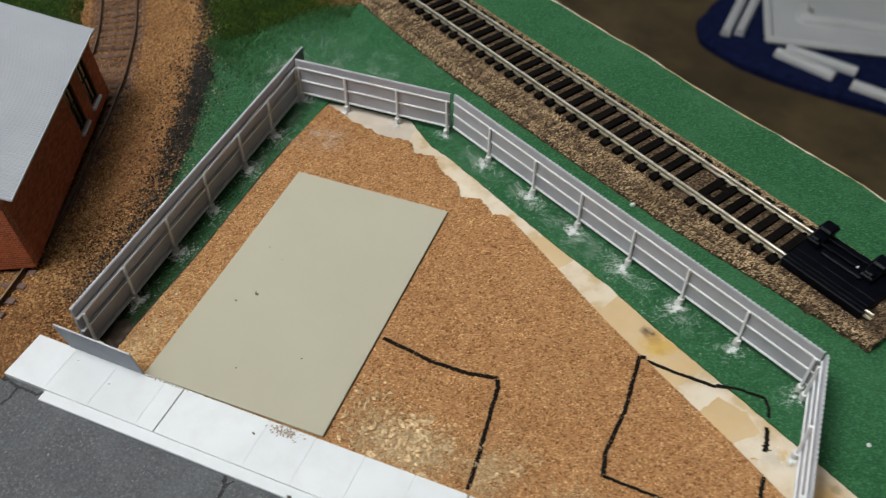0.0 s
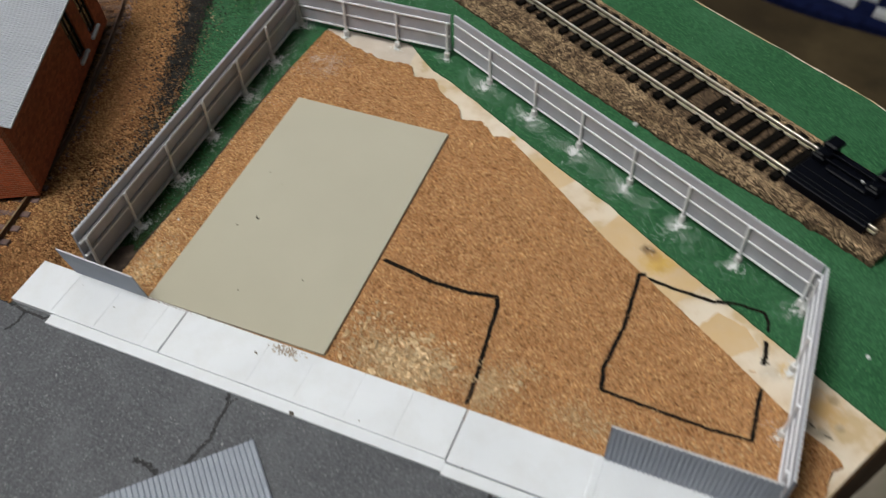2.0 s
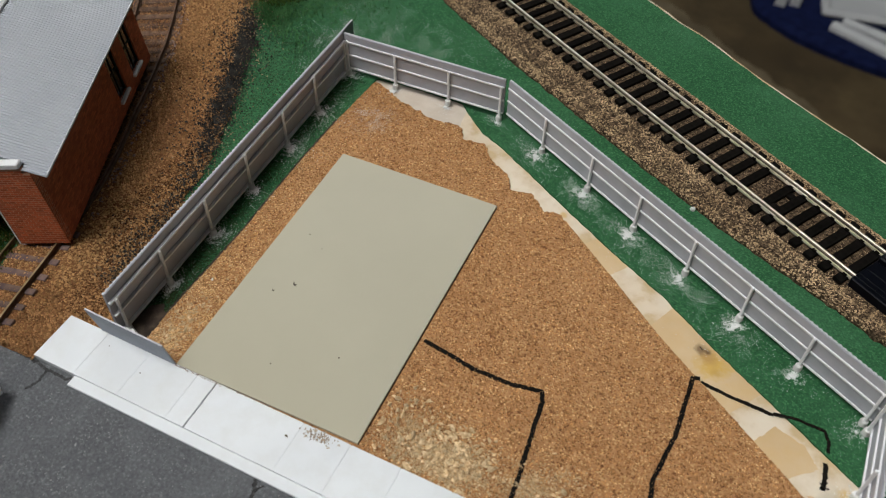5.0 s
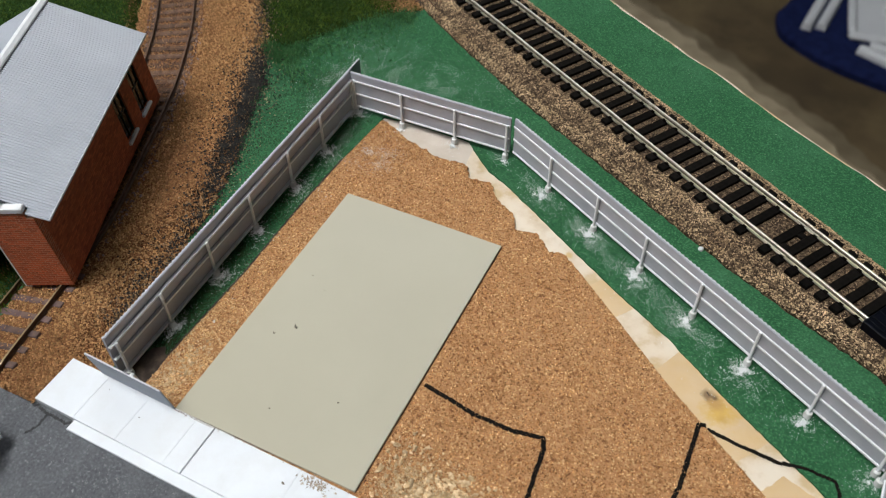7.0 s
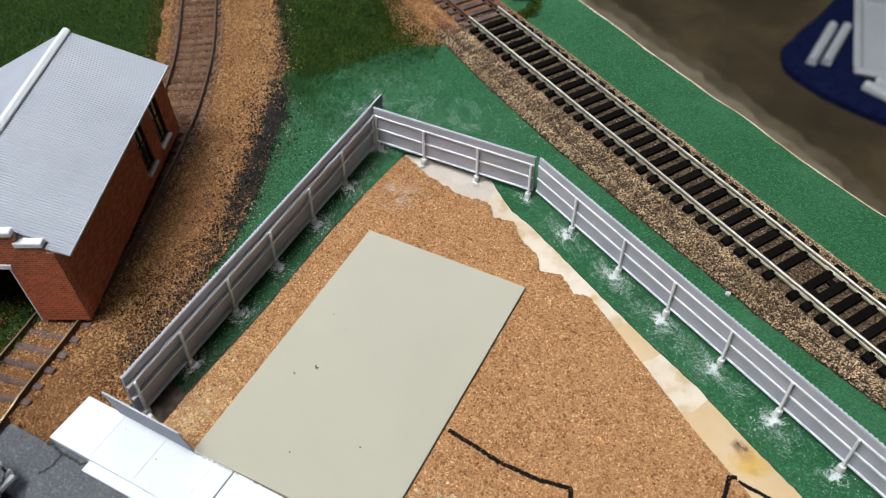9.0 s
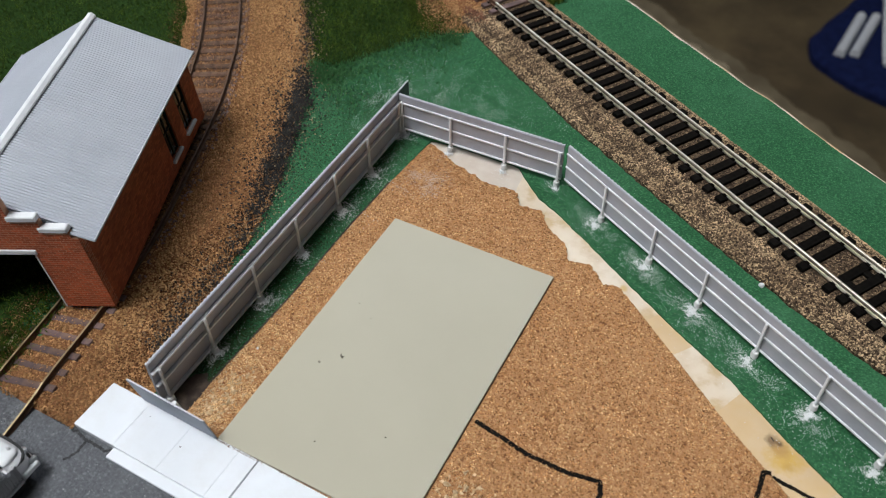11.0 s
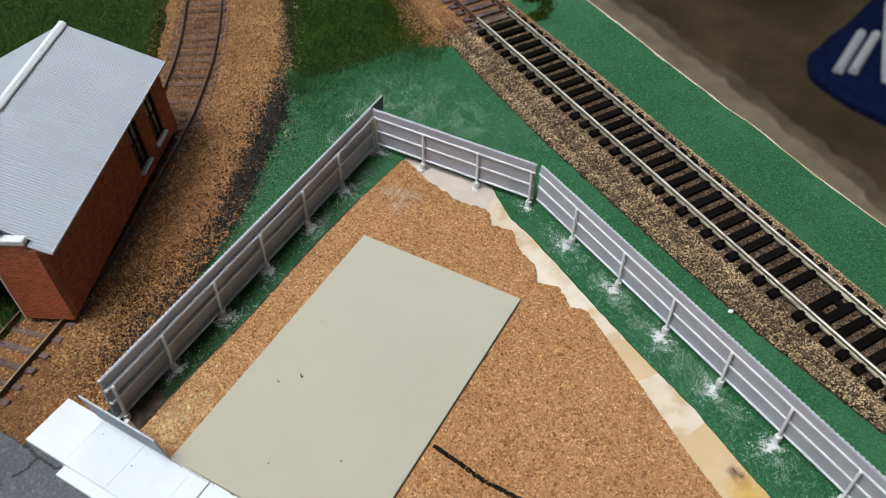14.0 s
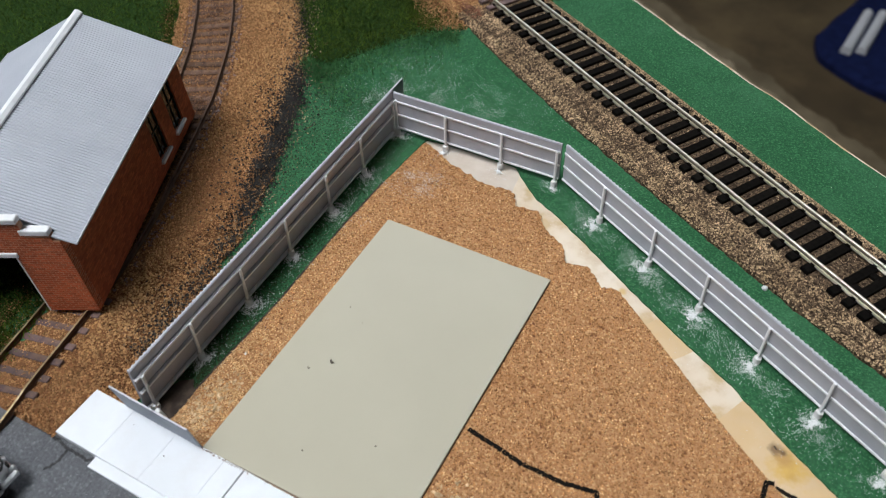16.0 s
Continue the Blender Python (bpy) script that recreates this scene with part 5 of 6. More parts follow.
for (x, y), s in zip(p, (0.00055, 0.0008, 0.00048, 0.0003, 0.0003, 0.0002, 0.00015, 0.00015, 0.00025, 0.00025, 0.0007, 0.0003)):
    bm = bmesh.new()
    for k in range(4 if s > 0.00045 and y > 0 else 1):
        thin = pose(0.45 * s * math.cos(k * 2.3), 0.5 * s * math.sin(k * 1.7), 0, 0, 0, 65 + 37 * k) @ Matrix.Diagonal((0.75, 0.24, 0.5, 1)) if s > 0.00045 and y > 0 else Matrix()
        bmesh.ops.create_icosphere(bm, subdivisions=1, radius=s, matrix=thin)
    for v in bm.verts:
        v.co *= 1 + 0.9 * noise.noise(v.co * 2600 + Vector((x, y, 0)) * 900)
        v.co = Vector((v.co.x * 1.25, v.co.y * 0.85, v.co.z * 0.6))
    zz = 0.0011 if y > -0.0195 else 0.0005
    solid("crumb", bm, M_CRUMB, "small dark crumb of debris", "crumb", at=(x, y, zz + s * 0.35), group="crumbs")
p = patchy(np.c_[rng.uniform(-0.09, 0.16, 14000), rng.uniform(-0.085, -0.0232, 14000)], 60, 15, 0.2)
p = p[(p[:, 0] > -0.03) | (p[:, 0] < -0.06)]
grains("road_specks", np.c_[p, np.full(len(p), ROAD_TOP + 0.0001)], rng.uniform(0.00004, 0.00015, len(p)) * np.where(rng.random(len(p)) < 0.03, 2.2, 1), M_SPECK, "pale specks on the asphalt", "specks", rng, flat=0.5, long=2.2)
for x, y, s in ((0.1291, 0.1357, 0.0011), (-0.0100, 0.0330, 0.0006), (0.2189, 0.0570, 0.0007), (-0.0065, 0.0005, 0.0008)):
    bm = bmesh.new()
    bmesh.ops.create_icosphere(bm, subdivisions=2, radius=s)
    for v in bm.verts:
        v.co *= 1 + 0.35 * noise.noise(v.co * 1800 + Vector((x, y, 0)) * 500)
        v.co.z *= 0.7
    solid("pebble", bm, M_DUST, "pale grey pebble on the green mat", "pebble", at=(x, y, GREEN_TOP + s * 0.55), group="pebbles")

for x, y, turn, size in ((0.1466, 0.0266, 20, 0.0008), (0.1644, 0.0132, 150, 0.0011), (0.1832, 0.0103, 80, 0.0009), (0.1871, 0.0396, 10, 0.0010), (0.1170, 0.0215, 25, 0.0008), (0.1095, 0.0135, 160, 0.0009)):
    bm = bmesh.new()
    bmesh.ops.create_icosphere(bm, subdivisions=2, radius=size)
    for v in bm.verts:
        v.co *= 1 + 0.7 * noise.noise(v.co * 1900 + Vector((x, y, 0)) * 700)
        v.co = Vector((v.co.x, v.co.y * 0.32, v.co.z * 0.28))
    solid("cork_sliver", bm, M_CORK_LUMP, "pale thin cork sliver lying on the sheet", "chip", at=(x, y, 0.0002), turn=turn, group="cork slivers")

# ---- new track on its ballast ----
TD, TN = Vector((0.8570, -0.5153)), Vector((0.5153, 0.8570))
TO = Vector((-0.0367, 0.2566)) + TN * 0.0084


def tr(s, w):
    """A place on the new track: s along it, w to its far side."""
    return TO + TD * s + TN * w


near = [(-0.05, -0.024), (0.0, -0.0254), (0.05, -0.0282), (0.1, -0.0292), (0.15, -0.0278), (0.18, -0.0269), (0.22, -0.0249), (0.26, -0.0205), (0.285, -0.0180), (0.3015, -0.0175)]
far = [(0.3025, 0.0182), (0.25, 0.0190), (0.15, 0.0187), (0.05, 0.0187), (0.0, 0.0170), (-0.05, 0.0165)]


def edge_at(rows, s):
    rows = sorted(rows)
    return np.interp(s, [r[0] for r in rows], [r[1] for r in rows])


BED = 0.0036
bed = thing("ballast_bed", "brown granular ballast strip under the new track", "ballast", kind="structure")
for name, s0, s1, mat in (("earth_base", -0.048, 0.0048, M_DIRT), ("ballast_base", 0.0045, 0.3025, M_BALLAST)):
    bm = bmesh.new()
    rows = []
    for s in np.arange(s0, s1, 0.0015):
        jit = 0.0009 * noise.noise((s * 160, 1, 0)) + 0.0006 * noise.noise((s * 600, 5, 0))
        n0, n1 = edge_at(near, s) + jit, edge_at(far, s) + 0.6 * jit
        cols = [(n0, -0.0011), (n0 + 0.0005, 0.0010), (n0 * 0.6 - 0.0066, 0.0024), (-0.0165, BED - 0.0003), (-0.010, BED), (0.0, BED), (0.010, BED), (0.0160, BED - 0.0002), (n1 - 0.0006, 0.0014), (n1, -0.0011)]
        rows.append([bm.verts.new((*tr(s, w), h + (0.0003 * noise.noise((s * 500, w * 500, 2)) if h > 0 else 0))) for w, h in cols])
    for a, b in zip(rows, rows[1:]):
        for k in range(len(a) - 1):
            bm.faces.new((a[k], b[k], b[k + 1], a[k + 1]))
    bm.faces.new(rows[-1])
    bmesh.ops.recalc_face_normals(bm, faces=bm.faces[:])
    part(name, bm, mat, bed, "orange earth where the old ground begins" if s0 < 0 else "")
n = 60000
s, f = rng.uniform(-0.048, 0.3018, n), rng.random(n)
lo, hi = edge_at(near, s), edge_at(far, s)
w = lo + (hi - lo) * f
h = np.interp(w, [-0.03, -0.0165, 0.0160, 0.019], [0.0010, BED - 0.0002, BED - 0.0001, 0.0013])
h = np.where(w < -0.0165, np.interp((w - lo) / np.maximum(1e-6, -0.0165 - lo), [0, 0.3, 1], [0.0008, 0.0022, BED - 0.0003]), h)
xy = np.array([tr(a, b) for a, b in zip(s, w)])
near_sl = np.min(np.abs(s[:, None] - np.array([0.2076 - 0.00673 * k for k in range(39)] + [0.2190, 0.2250, 0.2314, 0.2378, 0.2442, 0.2507, 0.2572])[None]), axis=1) < 0.0019
ok = (np.abs(np.abs(w) - 0.0086) > 0.0010) & ~(near_sl & (np.abs(w) < 0.0137))
old = s + rng.normal(0, 0.0016, n) - 0.4 * (w + 0.0254) < 0.0045
for name, pick, mat, lab in (("ballast_grains", ok & ~old, M_BALLAST_GRAIN, "loose brown ballast grains"), ("bank_grains", ok & old, M_DIRT_GRAIN, "loose orange earth grains under the track's start")):
    grains(name, np.c_[xy, h - 0.0001][pick], rng.uniform(0.00015, 0.00040, pick.sum()), mat, lab, "gravel", rng, long=1.5)

n = 320
p = np.array([tr(a, b) for a, b in zip(rng.normal(0.008, 0.004, n), rng.normal(-0.0185, 0.0026, n))])
grains("rust_grains", np.c_[p, np.full(n, 0.0032)], rng.uniform(0.0002, 0.0005, n), M_RUST_GRAIN, "rust-red grains at the start of the ballast", "gravel", rng)
new_track = thing("straight_track", "straight model track with black sleepers and bright rails", "track", (TO.x, TO.y, 0.0), math.degrees(math.atan2(TD.y, TD.x)))
SL = mesh_from("sleeper", boxed(-0.00172, 0.00172, -0.0133, 0.0133, BED - 0.0008, BED + 0.0013, bevel=0.0002), M_SLEEPER)
JOINT = 0.2190
spots = [0.2076 - PITCH * k for k in range(38)]
spots += [JOINT, JOINT + 0.0060] + [JOINT + 0.0060 + 0.00643 * k for k in range(1, 6)]
SLR = mesh_from("sleeper", boxed(-0.00165, 0.00165, -0.0133, 0.0133, BED - 0.0008, BED + 0.0012, bevel=0.0002), M_SLEEPER_OLD)
CHAIR = mesh_from("rail_chair", boxed(-0.0008, 0.0008, -0.0005, 0.0005, 0.0, 0.0009), M_SLEEPER)
for s in spots:
    o = new("sleeper", SL if s > 0.014 else SLR)
    o.parent = new_track
    o.location = (s, 0, 0)
for w in (-0.0045, 0.0045):
    part("sleeper_tie", boxed(JOINT, JOINT + 0.0062, w - 0.0013, w + 0.0013, BED - 0.0006, BED + 0.0011, bevel=0.0001), M_SLEEPER, new_track)
RAILP = [(-0.0009, 0.0), (0.0009, 0.0), (0.0009, 0.0003), (0.0002, 0.0005), (0.0002, 0.0015), (0.00045, 0.0017), (0.00045, 0.0023), (0.00035, 0.0024), (-0.00035, 0.0024), (-0.00045, 0.0023), (-0.00045, 0.0017), (-0.0002, 0.0015), (-0.0002, 0.0005), (-0.0009, 0.0003)]
for w in (-0.0086, 0.0086):
    for a, b, mat, lab in ((-0.048, 0.0100, M_RAIL_RUST, "rusty old rail"), (0.0102, JOINT + 0.0018, M_RAIL, "shiny nickel rail"), (JOINT + 0.0021, 0.2952 if w < 0 else 0.2962, M_RAIL, "shiny nickel rail")):
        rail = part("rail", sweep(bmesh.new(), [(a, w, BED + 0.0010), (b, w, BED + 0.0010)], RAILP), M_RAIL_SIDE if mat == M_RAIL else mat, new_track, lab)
        if mat == M_RAIL:
            part("rail_head", sweep(bmesh.new(), [(a, w, BED + 0.0034), (b, w, BED + 0.0034)], [(-0.00034, 0.00001), (0.00034, 0.00001), (0.00034, 0.00004), (0.00026, 0.0001), (-0.00026, 0.0001), (-0.00034, 0.00004)]), M_RAIL, rail, "polished running surface")
            part("rail_web", boxed(a, b, w - 0.00026, w + 0.00026, BED + 0.0020, BED + 0.00272), M_RAIL_WEB, rail, "darker web under the head")
            part("rail_foot", sweep(bmesh.new(), [(a, w, BED + 0.0010), (b, w, BED + 0.0010)], [(-0.00098, 0.0), (0.00098, 0.0), (0.00098, 0.00042), (0.0009, 0.00052), (-0.0009, 0.00052), (-0.00098, 0.00042)]), M_RAIL, rail, "bright rail foot")
    part("rail_joiner", boxed(JOINT - 0.003, JOINT + 0.007, w - 0.0008, w + 0.0008, BED + 0.0012, BED + 0.0022, bevel=0.0001), M_RAIL, new_track)
    for s in spots:
        for side in (-0.00115, 0.00115):
            o = new("rail_chair", CHAIR)
            o.parent = new_track
            o.location = (s, w + side, BED + 0.0009)

# ---- buffer stop ----
stop = thing("buffer_stop", "black plastic buffer stop at the track's end", "buffer stop", (*tr(0.2600, 0.0), BED), math.degrees(math.atan2(TD.y, TD.x)))
part("base", boxed(0.0, 0.0325, -0.0112, 0.0128, -0.0010, 0.0036, bevel=0.0003), M_BLACK, stop)
for y0 in (-0.0095, -0.0074, -0.0036):
    part("rail_clip", boxed(0.0006, 0.0320, y0, y0 + 0.0004, 0.0034, 0.0040, bevel=0.0001), M_BLACK, stop)
part("ramp", boxed(0.0075, 0.0235, 0.0004, 0.0030, 0.0034, 0.0050, bevel=0.0004), M_BLACK, stop)
for y0 in (0.0036, 0.0078):
    part("tie_bar", boxed(0.0050, 0.0250, y0, y0 + 0.0009, 0.0046, 0.0056, bevel=0.0001), M_BLACK, stop)
for x0 in (0.0002, 0.0218):
    part("tower", boxed(x0, x0 + 0.0052, 0.0018, 0.0128, 0.0034, 0.0062, bevel=0.0005), M_BLACK, stop)
    part("block", boxed(x0 + 0.0002, x0 + 0.0058, 0.0074, 0.0136, 0.0060, 0.0084, bevel=0.0007), M_BLACK, stop)
    part("buffer_head", boxed(x0 + 0.0008, x0 + 0.0044, 0.0022, 0.0052, 0.0060, 0.0074, bevel=0.0005), M_BLACK, stop)

part("chip", boxed(0.0196, 0.0204, 0.0030, 0.0040, 0.0054, 0.0062, bevel=0.0002), M_DUST, stop, "tiny white paint chip")

# ---- old curved track ----
old_track = thing("curved_track", "weathered curved model track with rusty rails and brown sleepers", "track")
OLD_Z = 0.0010
lengths = [0.0]
for a, b in zip(track_line, track_line[1:]):
    lengths.append(lengths[-1] + (b - a).length)
LN = np.array(lengths)


def along(s):
    x, y = np.interp(s, LN, TL[:, 0]), np.interp(s, LN, TL[:, 1])
    x2, y2 = np.interp(s + 0.001, LN, TL[:, 0]), np.interp(s + 0.001, LN, TL[:, 1])
    x1, y1 = np.interp(s - 0.001, LN, TL[:, 0]), np.interp(s - 0.001, LN, TL[:, 1])
    return x, y, math.atan2(y2 - y1, x2 - x1)


SLO = mesh_from("sleeper", boxed(-0.00125, 0.00125, -0.0128, 0.0128, -0.0010, 0.0006, bevel=0.0002), M_SLEEPER_OLD)
SLD = mesh_from("sleeper", boxed(-0.0019, 0.0019, -0.0112, 0.0112, -0.0010, 0.0006, bevel=0.0003), M_SLEEPER_DUSTY)
s = 0.0875
while s < LN[-1] - 0.02:
    x, y, a = along(s)
    o = new("sleeper", SLD if y > 0.10 else SLO)
    o.parent = old_track
    drop = float(cant(y))
    o.matrix_basis = pose(x, y, OLD_Z - drop / 2 + (0.0002 if y > 0.10 else -0.0011 if y > 0.028 else 0.0002) + random.uniform(-0.0003, 0.0001), random.uniform(-0.8, 0.8) - math.degrees(drop / 0.0172), 0, math.degrees(a) + random.uniform(-2, 2))
    s += 0.0062 if y > 0.10 else 0.0066
OLDP = [(-0.0008, 0.0), (0.0008, 0.0), (0.0008, 0.0002), (0.00022, 0.0005), (0.00018, 0.0011), (0.00036, 0.0013), (0.00036, 0.0019), (-0.00036, 0.0019), (-0.00036, 0.0013), (-0.00018, 0.0011), (-0.00022, 0.0005), (-0.0008, 0.0002)]
for off in (-0.0086, 0.0086):
    line = []
    for s in np.arange(0.004, LN[-1] - 0.004, 0.003):
        x, y, a = along(s)
        line.append((x + off * math.sin(a), y - off * math.cos(a), OLD_Z + 0.0006 - (float(cant(y)) if off < 0 else 0.0) - 0.0030 * min(1.0, max(0.0, (0.0885 - s) / 0.024))))
    part("rail", sweep(bmesh.new(), line, OLDP), M_RAIL_RUST, old_track, "rusty brown rail")
    top = [(x, y, z + 0.0019) for x, y, z in line if y < 0.022]
    part("rail_head", sweep(bmesh.new(), top, [(-0.00034, 0.0), (0.00034, 0.0), (0.0003, 0.00008), (-0.0003, 0.00008)]), M_RAIL_TOP, old_track, "worn brassy running surface")

NB = 15000
k = rng.integers(0, len(TL) - 1, NB * 2)
k = k[TL[k, 1] > 0.075][:NB]
way = TL[k + 1] - TL[k]
way = way / np.hypot(way[:, 0], way[:, 1])[:, None]
off = np.clip(rng.normal(0, 0.0075, len(k)), -0.0125, 0.0125)
p = TL[k] + way * rng.uniform(0, 0.004, len(k))[:, None] + np.c_[way[:, 1], -way[:, 0]] * off[:, None]
ok = np.abs(np.abs(off) - 0.0086) > 0.0006
grains("track_bed_grains", np.c_[p, dirt_height(p[:, 0], p[:, 1]) + rng.uniform(0.0001, 0.0005, len(p))][ok], rng.uniform(0.00016, 0.00042, ok.sum()), M_BED_GRAIN, "dull mauve-brown grains between the old rails", "gravel", rng, flat=0.7)
k = rng.integers(0, len(TL) - 1, 520)
k = k[TL[k, 1] > 0.03]
way = TL[k + 1] - TL[k]
way = way / np.hypot(way[:, 0], way[:, 1])[:, None]
off = np.where(rng.random(len(k)) < 0.65, rng.normal(0.0118, 0.0012, len(k)), rng.normal(-0.0115, 0.0010, len(k)))
p = TL[k] + way * rng.uniform(0, 0.004, len(k))[:, None] + np.c_[way[:, 1], -way[:, 0]] * off[:, None]
lumps("mauve_stones", np.c_[p, dirt_height(p[:, 0], p[:, 1]) + 0.0002], rng.uniform(0.0003, 0.0008, len(p)), M_CHIP_MAUVE, "pale mauve stones and sleeper ends beside the old rails", "gravel", rng, flat=0.5, long=1.6)

# ---- engine shed ----
SHED_TURN = math.degrees(math.atan2(0.9245, -0.381))
SHED_Z = 0.0038
shed = thing("engine_shed", "red brick model engine shed with a pale ribbed roof", "shed", (-0.0612, 0.0240, SHED_Z), SHED_TURN)
shed.matrix_basis = shed.matrix_basis @ pose(0, 0, 0, -4.5, 0, 0)  # one wall stands on the sleepers
# local x runs back along the side wall, local y runs left across the front
LEN, WID, WALL, EAVE, RIDGE = 0.1035, 0.0616, 0.0022, 0.0328, 0.0478


WINDOWS = [(0.0130, 0.0185), (0.0330, 0.0385), (0.0530, 0.0585), (0.0672, 0.0760), (0.0844, 0.0935)]
WIN0, WIN1 = 0.0058, 0.0272
for y0, y1, nm in ((0.0, WALL, "side_wall"), (WID - WALL, WID, "side_wall")):
    bm = bmesh.new()
    x = WALL
    wins = WINDOWS[3:] if y0 == 0 else WINDOWS
    for a, b in wins:
        box(bm, x, a, y0, y1, 0.0, EAVE)
        box(bm, a, b, y0, y1, 0.0, WIN0)
        box(bm, a, b, y0, y1, WIN1, EAVE)
        x = b
    box(bm, x, LEN, y0, y1, 0.0, EAVE)
    part(nm, bm, M_BRICK_JOINT, shed)
DOOR0, DOOR1, DOORH = 0.0174, WID - 0.0174, 0.0258
bm = bmesh.new()
box(bm, -0.0010, WALL, 0.0, DOOR0, 0.0, EAVE)
box(bm, -0.0010, WALL, DOOR1, WID, 0.0, EAVE)
box(bm, -0.0010, WALL, DOOR0, DOOR1, DOORH, EAVE)
for a, b, z0, z1 in ((0.0022, WID - 0.0022, EAVE, 0.0345), (0.0106, WID - 0.0106, 0.0345, 0.0392), (0.0195, WID - 0.0195, 0.0392, 0.0480)):
    box(bm, -0.0010, 0.0012, a, b, z0, z1)
part("front_wall", bm, M_MORTAR, shed)
bm = bmesh.new()
vs = [(WALL, 0.0), (WID - WALL, 0.0), (WID - WALL, EAVE), (WID / 2, RIDGE - 0.001), (WALL, EAVE)]
lo = [bm.verts.new((LEN - WALL, y, z)) for y, z in vs]
hi = [bm.verts.new((LEN, y, z)) for y, z in vs]
bm.faces.new(lo)
bm.faces.new(hi[::-1])
for i in range(5):
    bm.faces.new((lo[i], lo[(i + 1) % 5], hi[(i + 1) % 5], hi[i]))
bmesh.ops.recalc_face_normals(bm, faces=bm.faces[:])
part("back_wall", bm, M_MORTAR, shed)
gable = bmesh.new()
tri = [(0.0030, 0.0340), (WID / 2, RIDGE + 0.0002), (WID - 0.0030, 0.0340)]
a3 = [gable.verts.new((0.0013, y, z)) for y, z in tri]
b3 = [gable.verts.new((0.0021, y, z)) for y, z in tri]
gable.faces.new(a3)
gable.faces.new(b3[::-1])
for i in range(3):
    gable.faces.new((a3[i], b3[i], b3[(i + 1) % 3], a3[(i + 1) % 3]))
bmesh.ops.recalc_face_normals(gable, faces=gable.faces[:])
part("gable_board", gable, M_ROOF, shed, "grey board closing the roof end")
part("lintel", boxed(-0.0016, WALL, DOOR0 - 0.0010, DOOR1 + 0.0010, DOORH - 0.0003, DOORH + 0.0016, bevel=0.0002), M_TRIM, shed, "white lintel")
part("jamb", boxed(-0.0013, WALL, DOOR0 - 0.0002, DOOR0 + 0.0003, 0.0, DOORH - 0.0004), M_TRIM, shed, "pale door edge")
part("jamb", boxed(-0.0013, WALL, DOOR1 - 0.0003, DOOR1 + 0.0002, 0.0, DOORH - 0.0004), M_TRIM, shed, "pale door edge")
for a, b, z in ((0.0016, 0.0120, 0.0345), (WID - 0.0120, WID - 0.0016, 0.0345), (0.0100, 0.0206, 0.0392), (WID - 0.0206, WID - 0.0100, 0.0392), (0.0190, WID - 0.0190, 0.0480)):
    part("coping", boxed(-0.0016, 0.0014, a + 0.0004, b - 0.0004, z + 0.0007, z + 0.0028, bevel=0.0003), M_TRIM, shed, "white coping stone")
# brick courses
BW, BH, GAP = 0.0026, 0.00098, 0.00027
FRONT_SPANS = [(0.0, EAVE, [(0.0, DOOR0), (DOOR1, WID)], DOORH), (EAVE, 0.0345, [(0.0022, WID - 0.0022)], 9), (0.0345, 0.0392, [(0.0106, WID - 0.0106)], 9), (0.0392, 0.0480, [(0.0195, WID - 0.0195)], 9)]
stuff_v, stuff_f = [], []
brick_meshes = {}


def brick_part(y0, y1, z0, z1):
    key = round(y1 - y0, 5)
    if key not in brick_meshes:
        brick_meshes[key] = mesh_from("brick", boxed(-0.00109, -0.0009, 0.0, y1 - y0, 0.0, z1 - z0), M_BRICK)
    ob = new("brick", brick_meshes[key])
    ob.parent = shed
    ob.location = (-0.00003 * random.random(), y0, z0)


def brick_box(x0, x1, y0, y1, z0, z1):
    k = len(stuff_v)
    stuff_v.extend(((x0, y0, z0), (x1, y0, z0), (x1, y1, z0), (x0, y1, z0), (x0, y0, z1), (x1, y0, z1), (x1, y1, z1), (x0, y1, z1)))
    stuff_f.extend([tuple(k + i for i in q) for q in ((4, 5, 6, 7), (0, 1, 5, 4), (1, 2, 6, 5), (2, 3, 7, 6), (3, 0, 4, 7))])


course = 0
z = 0.0001
while z < 0.0475:
    for z0, z1, spans, head in FRONT_SPANS:
        if z0 <= z + BH / 2 < z1:
            use = [(0.0, WID)] if (z0 == 0.0 and z > head + 0.0016) else spans
            if z0 == 0.0 and head - 0.0008 < z < head + 0.0017:
                use = [(0.0, DOOR0 - 0.001), (DOOR1 + 0.001, WID)]
            for a, b in use:
                y = a - (BW / 2 if course % 2 else 0)
                while y < b:
                    p0, p1 = max(a, y), min(b, y + BW - GAP)
                    if p1 - p0 > 0.0003 and p1 <= DOOR0 and z < DOORH:
                        brick_part(p0, p1, z, z + BH - GAP)
                    elif p1 - p0 > 0.0003:
                        brick_box(-0.00107 - 0.00003 * random.random(), -0.0009, p0, p1, z, z + BH - GAP)
                    y += BW
    if z < EAVE - BH:
        for side in (0, 1):
            spans, x = [], -0.0010
            if WIN0 - BH < z < WIN1:
                for a, b in (WINDOWS[3:] if side == 0 else WINDOWS):
                    spans.append((x, a))
                    x = b
            spans.append((x, LEN))
            for a, b in spans:
                x = a - (0 if course % 2 else BW / 2)
                while x < b:
                    p0, p1 = max(a, x), min(b, x + BW - GAP)
                    if p1 - p0 > 0.0003:
                        d = 0.00005 + 0.00003 * random.random()
                        brick_box(p0, p1, -d, 0.0001, z, z + BH - GAP) if side == 0 else brick_box(p0, p1, WID - 0.0001, WID + d, z, z + BH - GAP)
                    x += BW
    z += BH
    course += 1
me = bpy.data.meshes.new("brickwork")
me.from_pydata(stuff_v, [], stuff_f)
me.materials.append(M_BRICK)
o = new("brickwork", me)
o.parent = shed
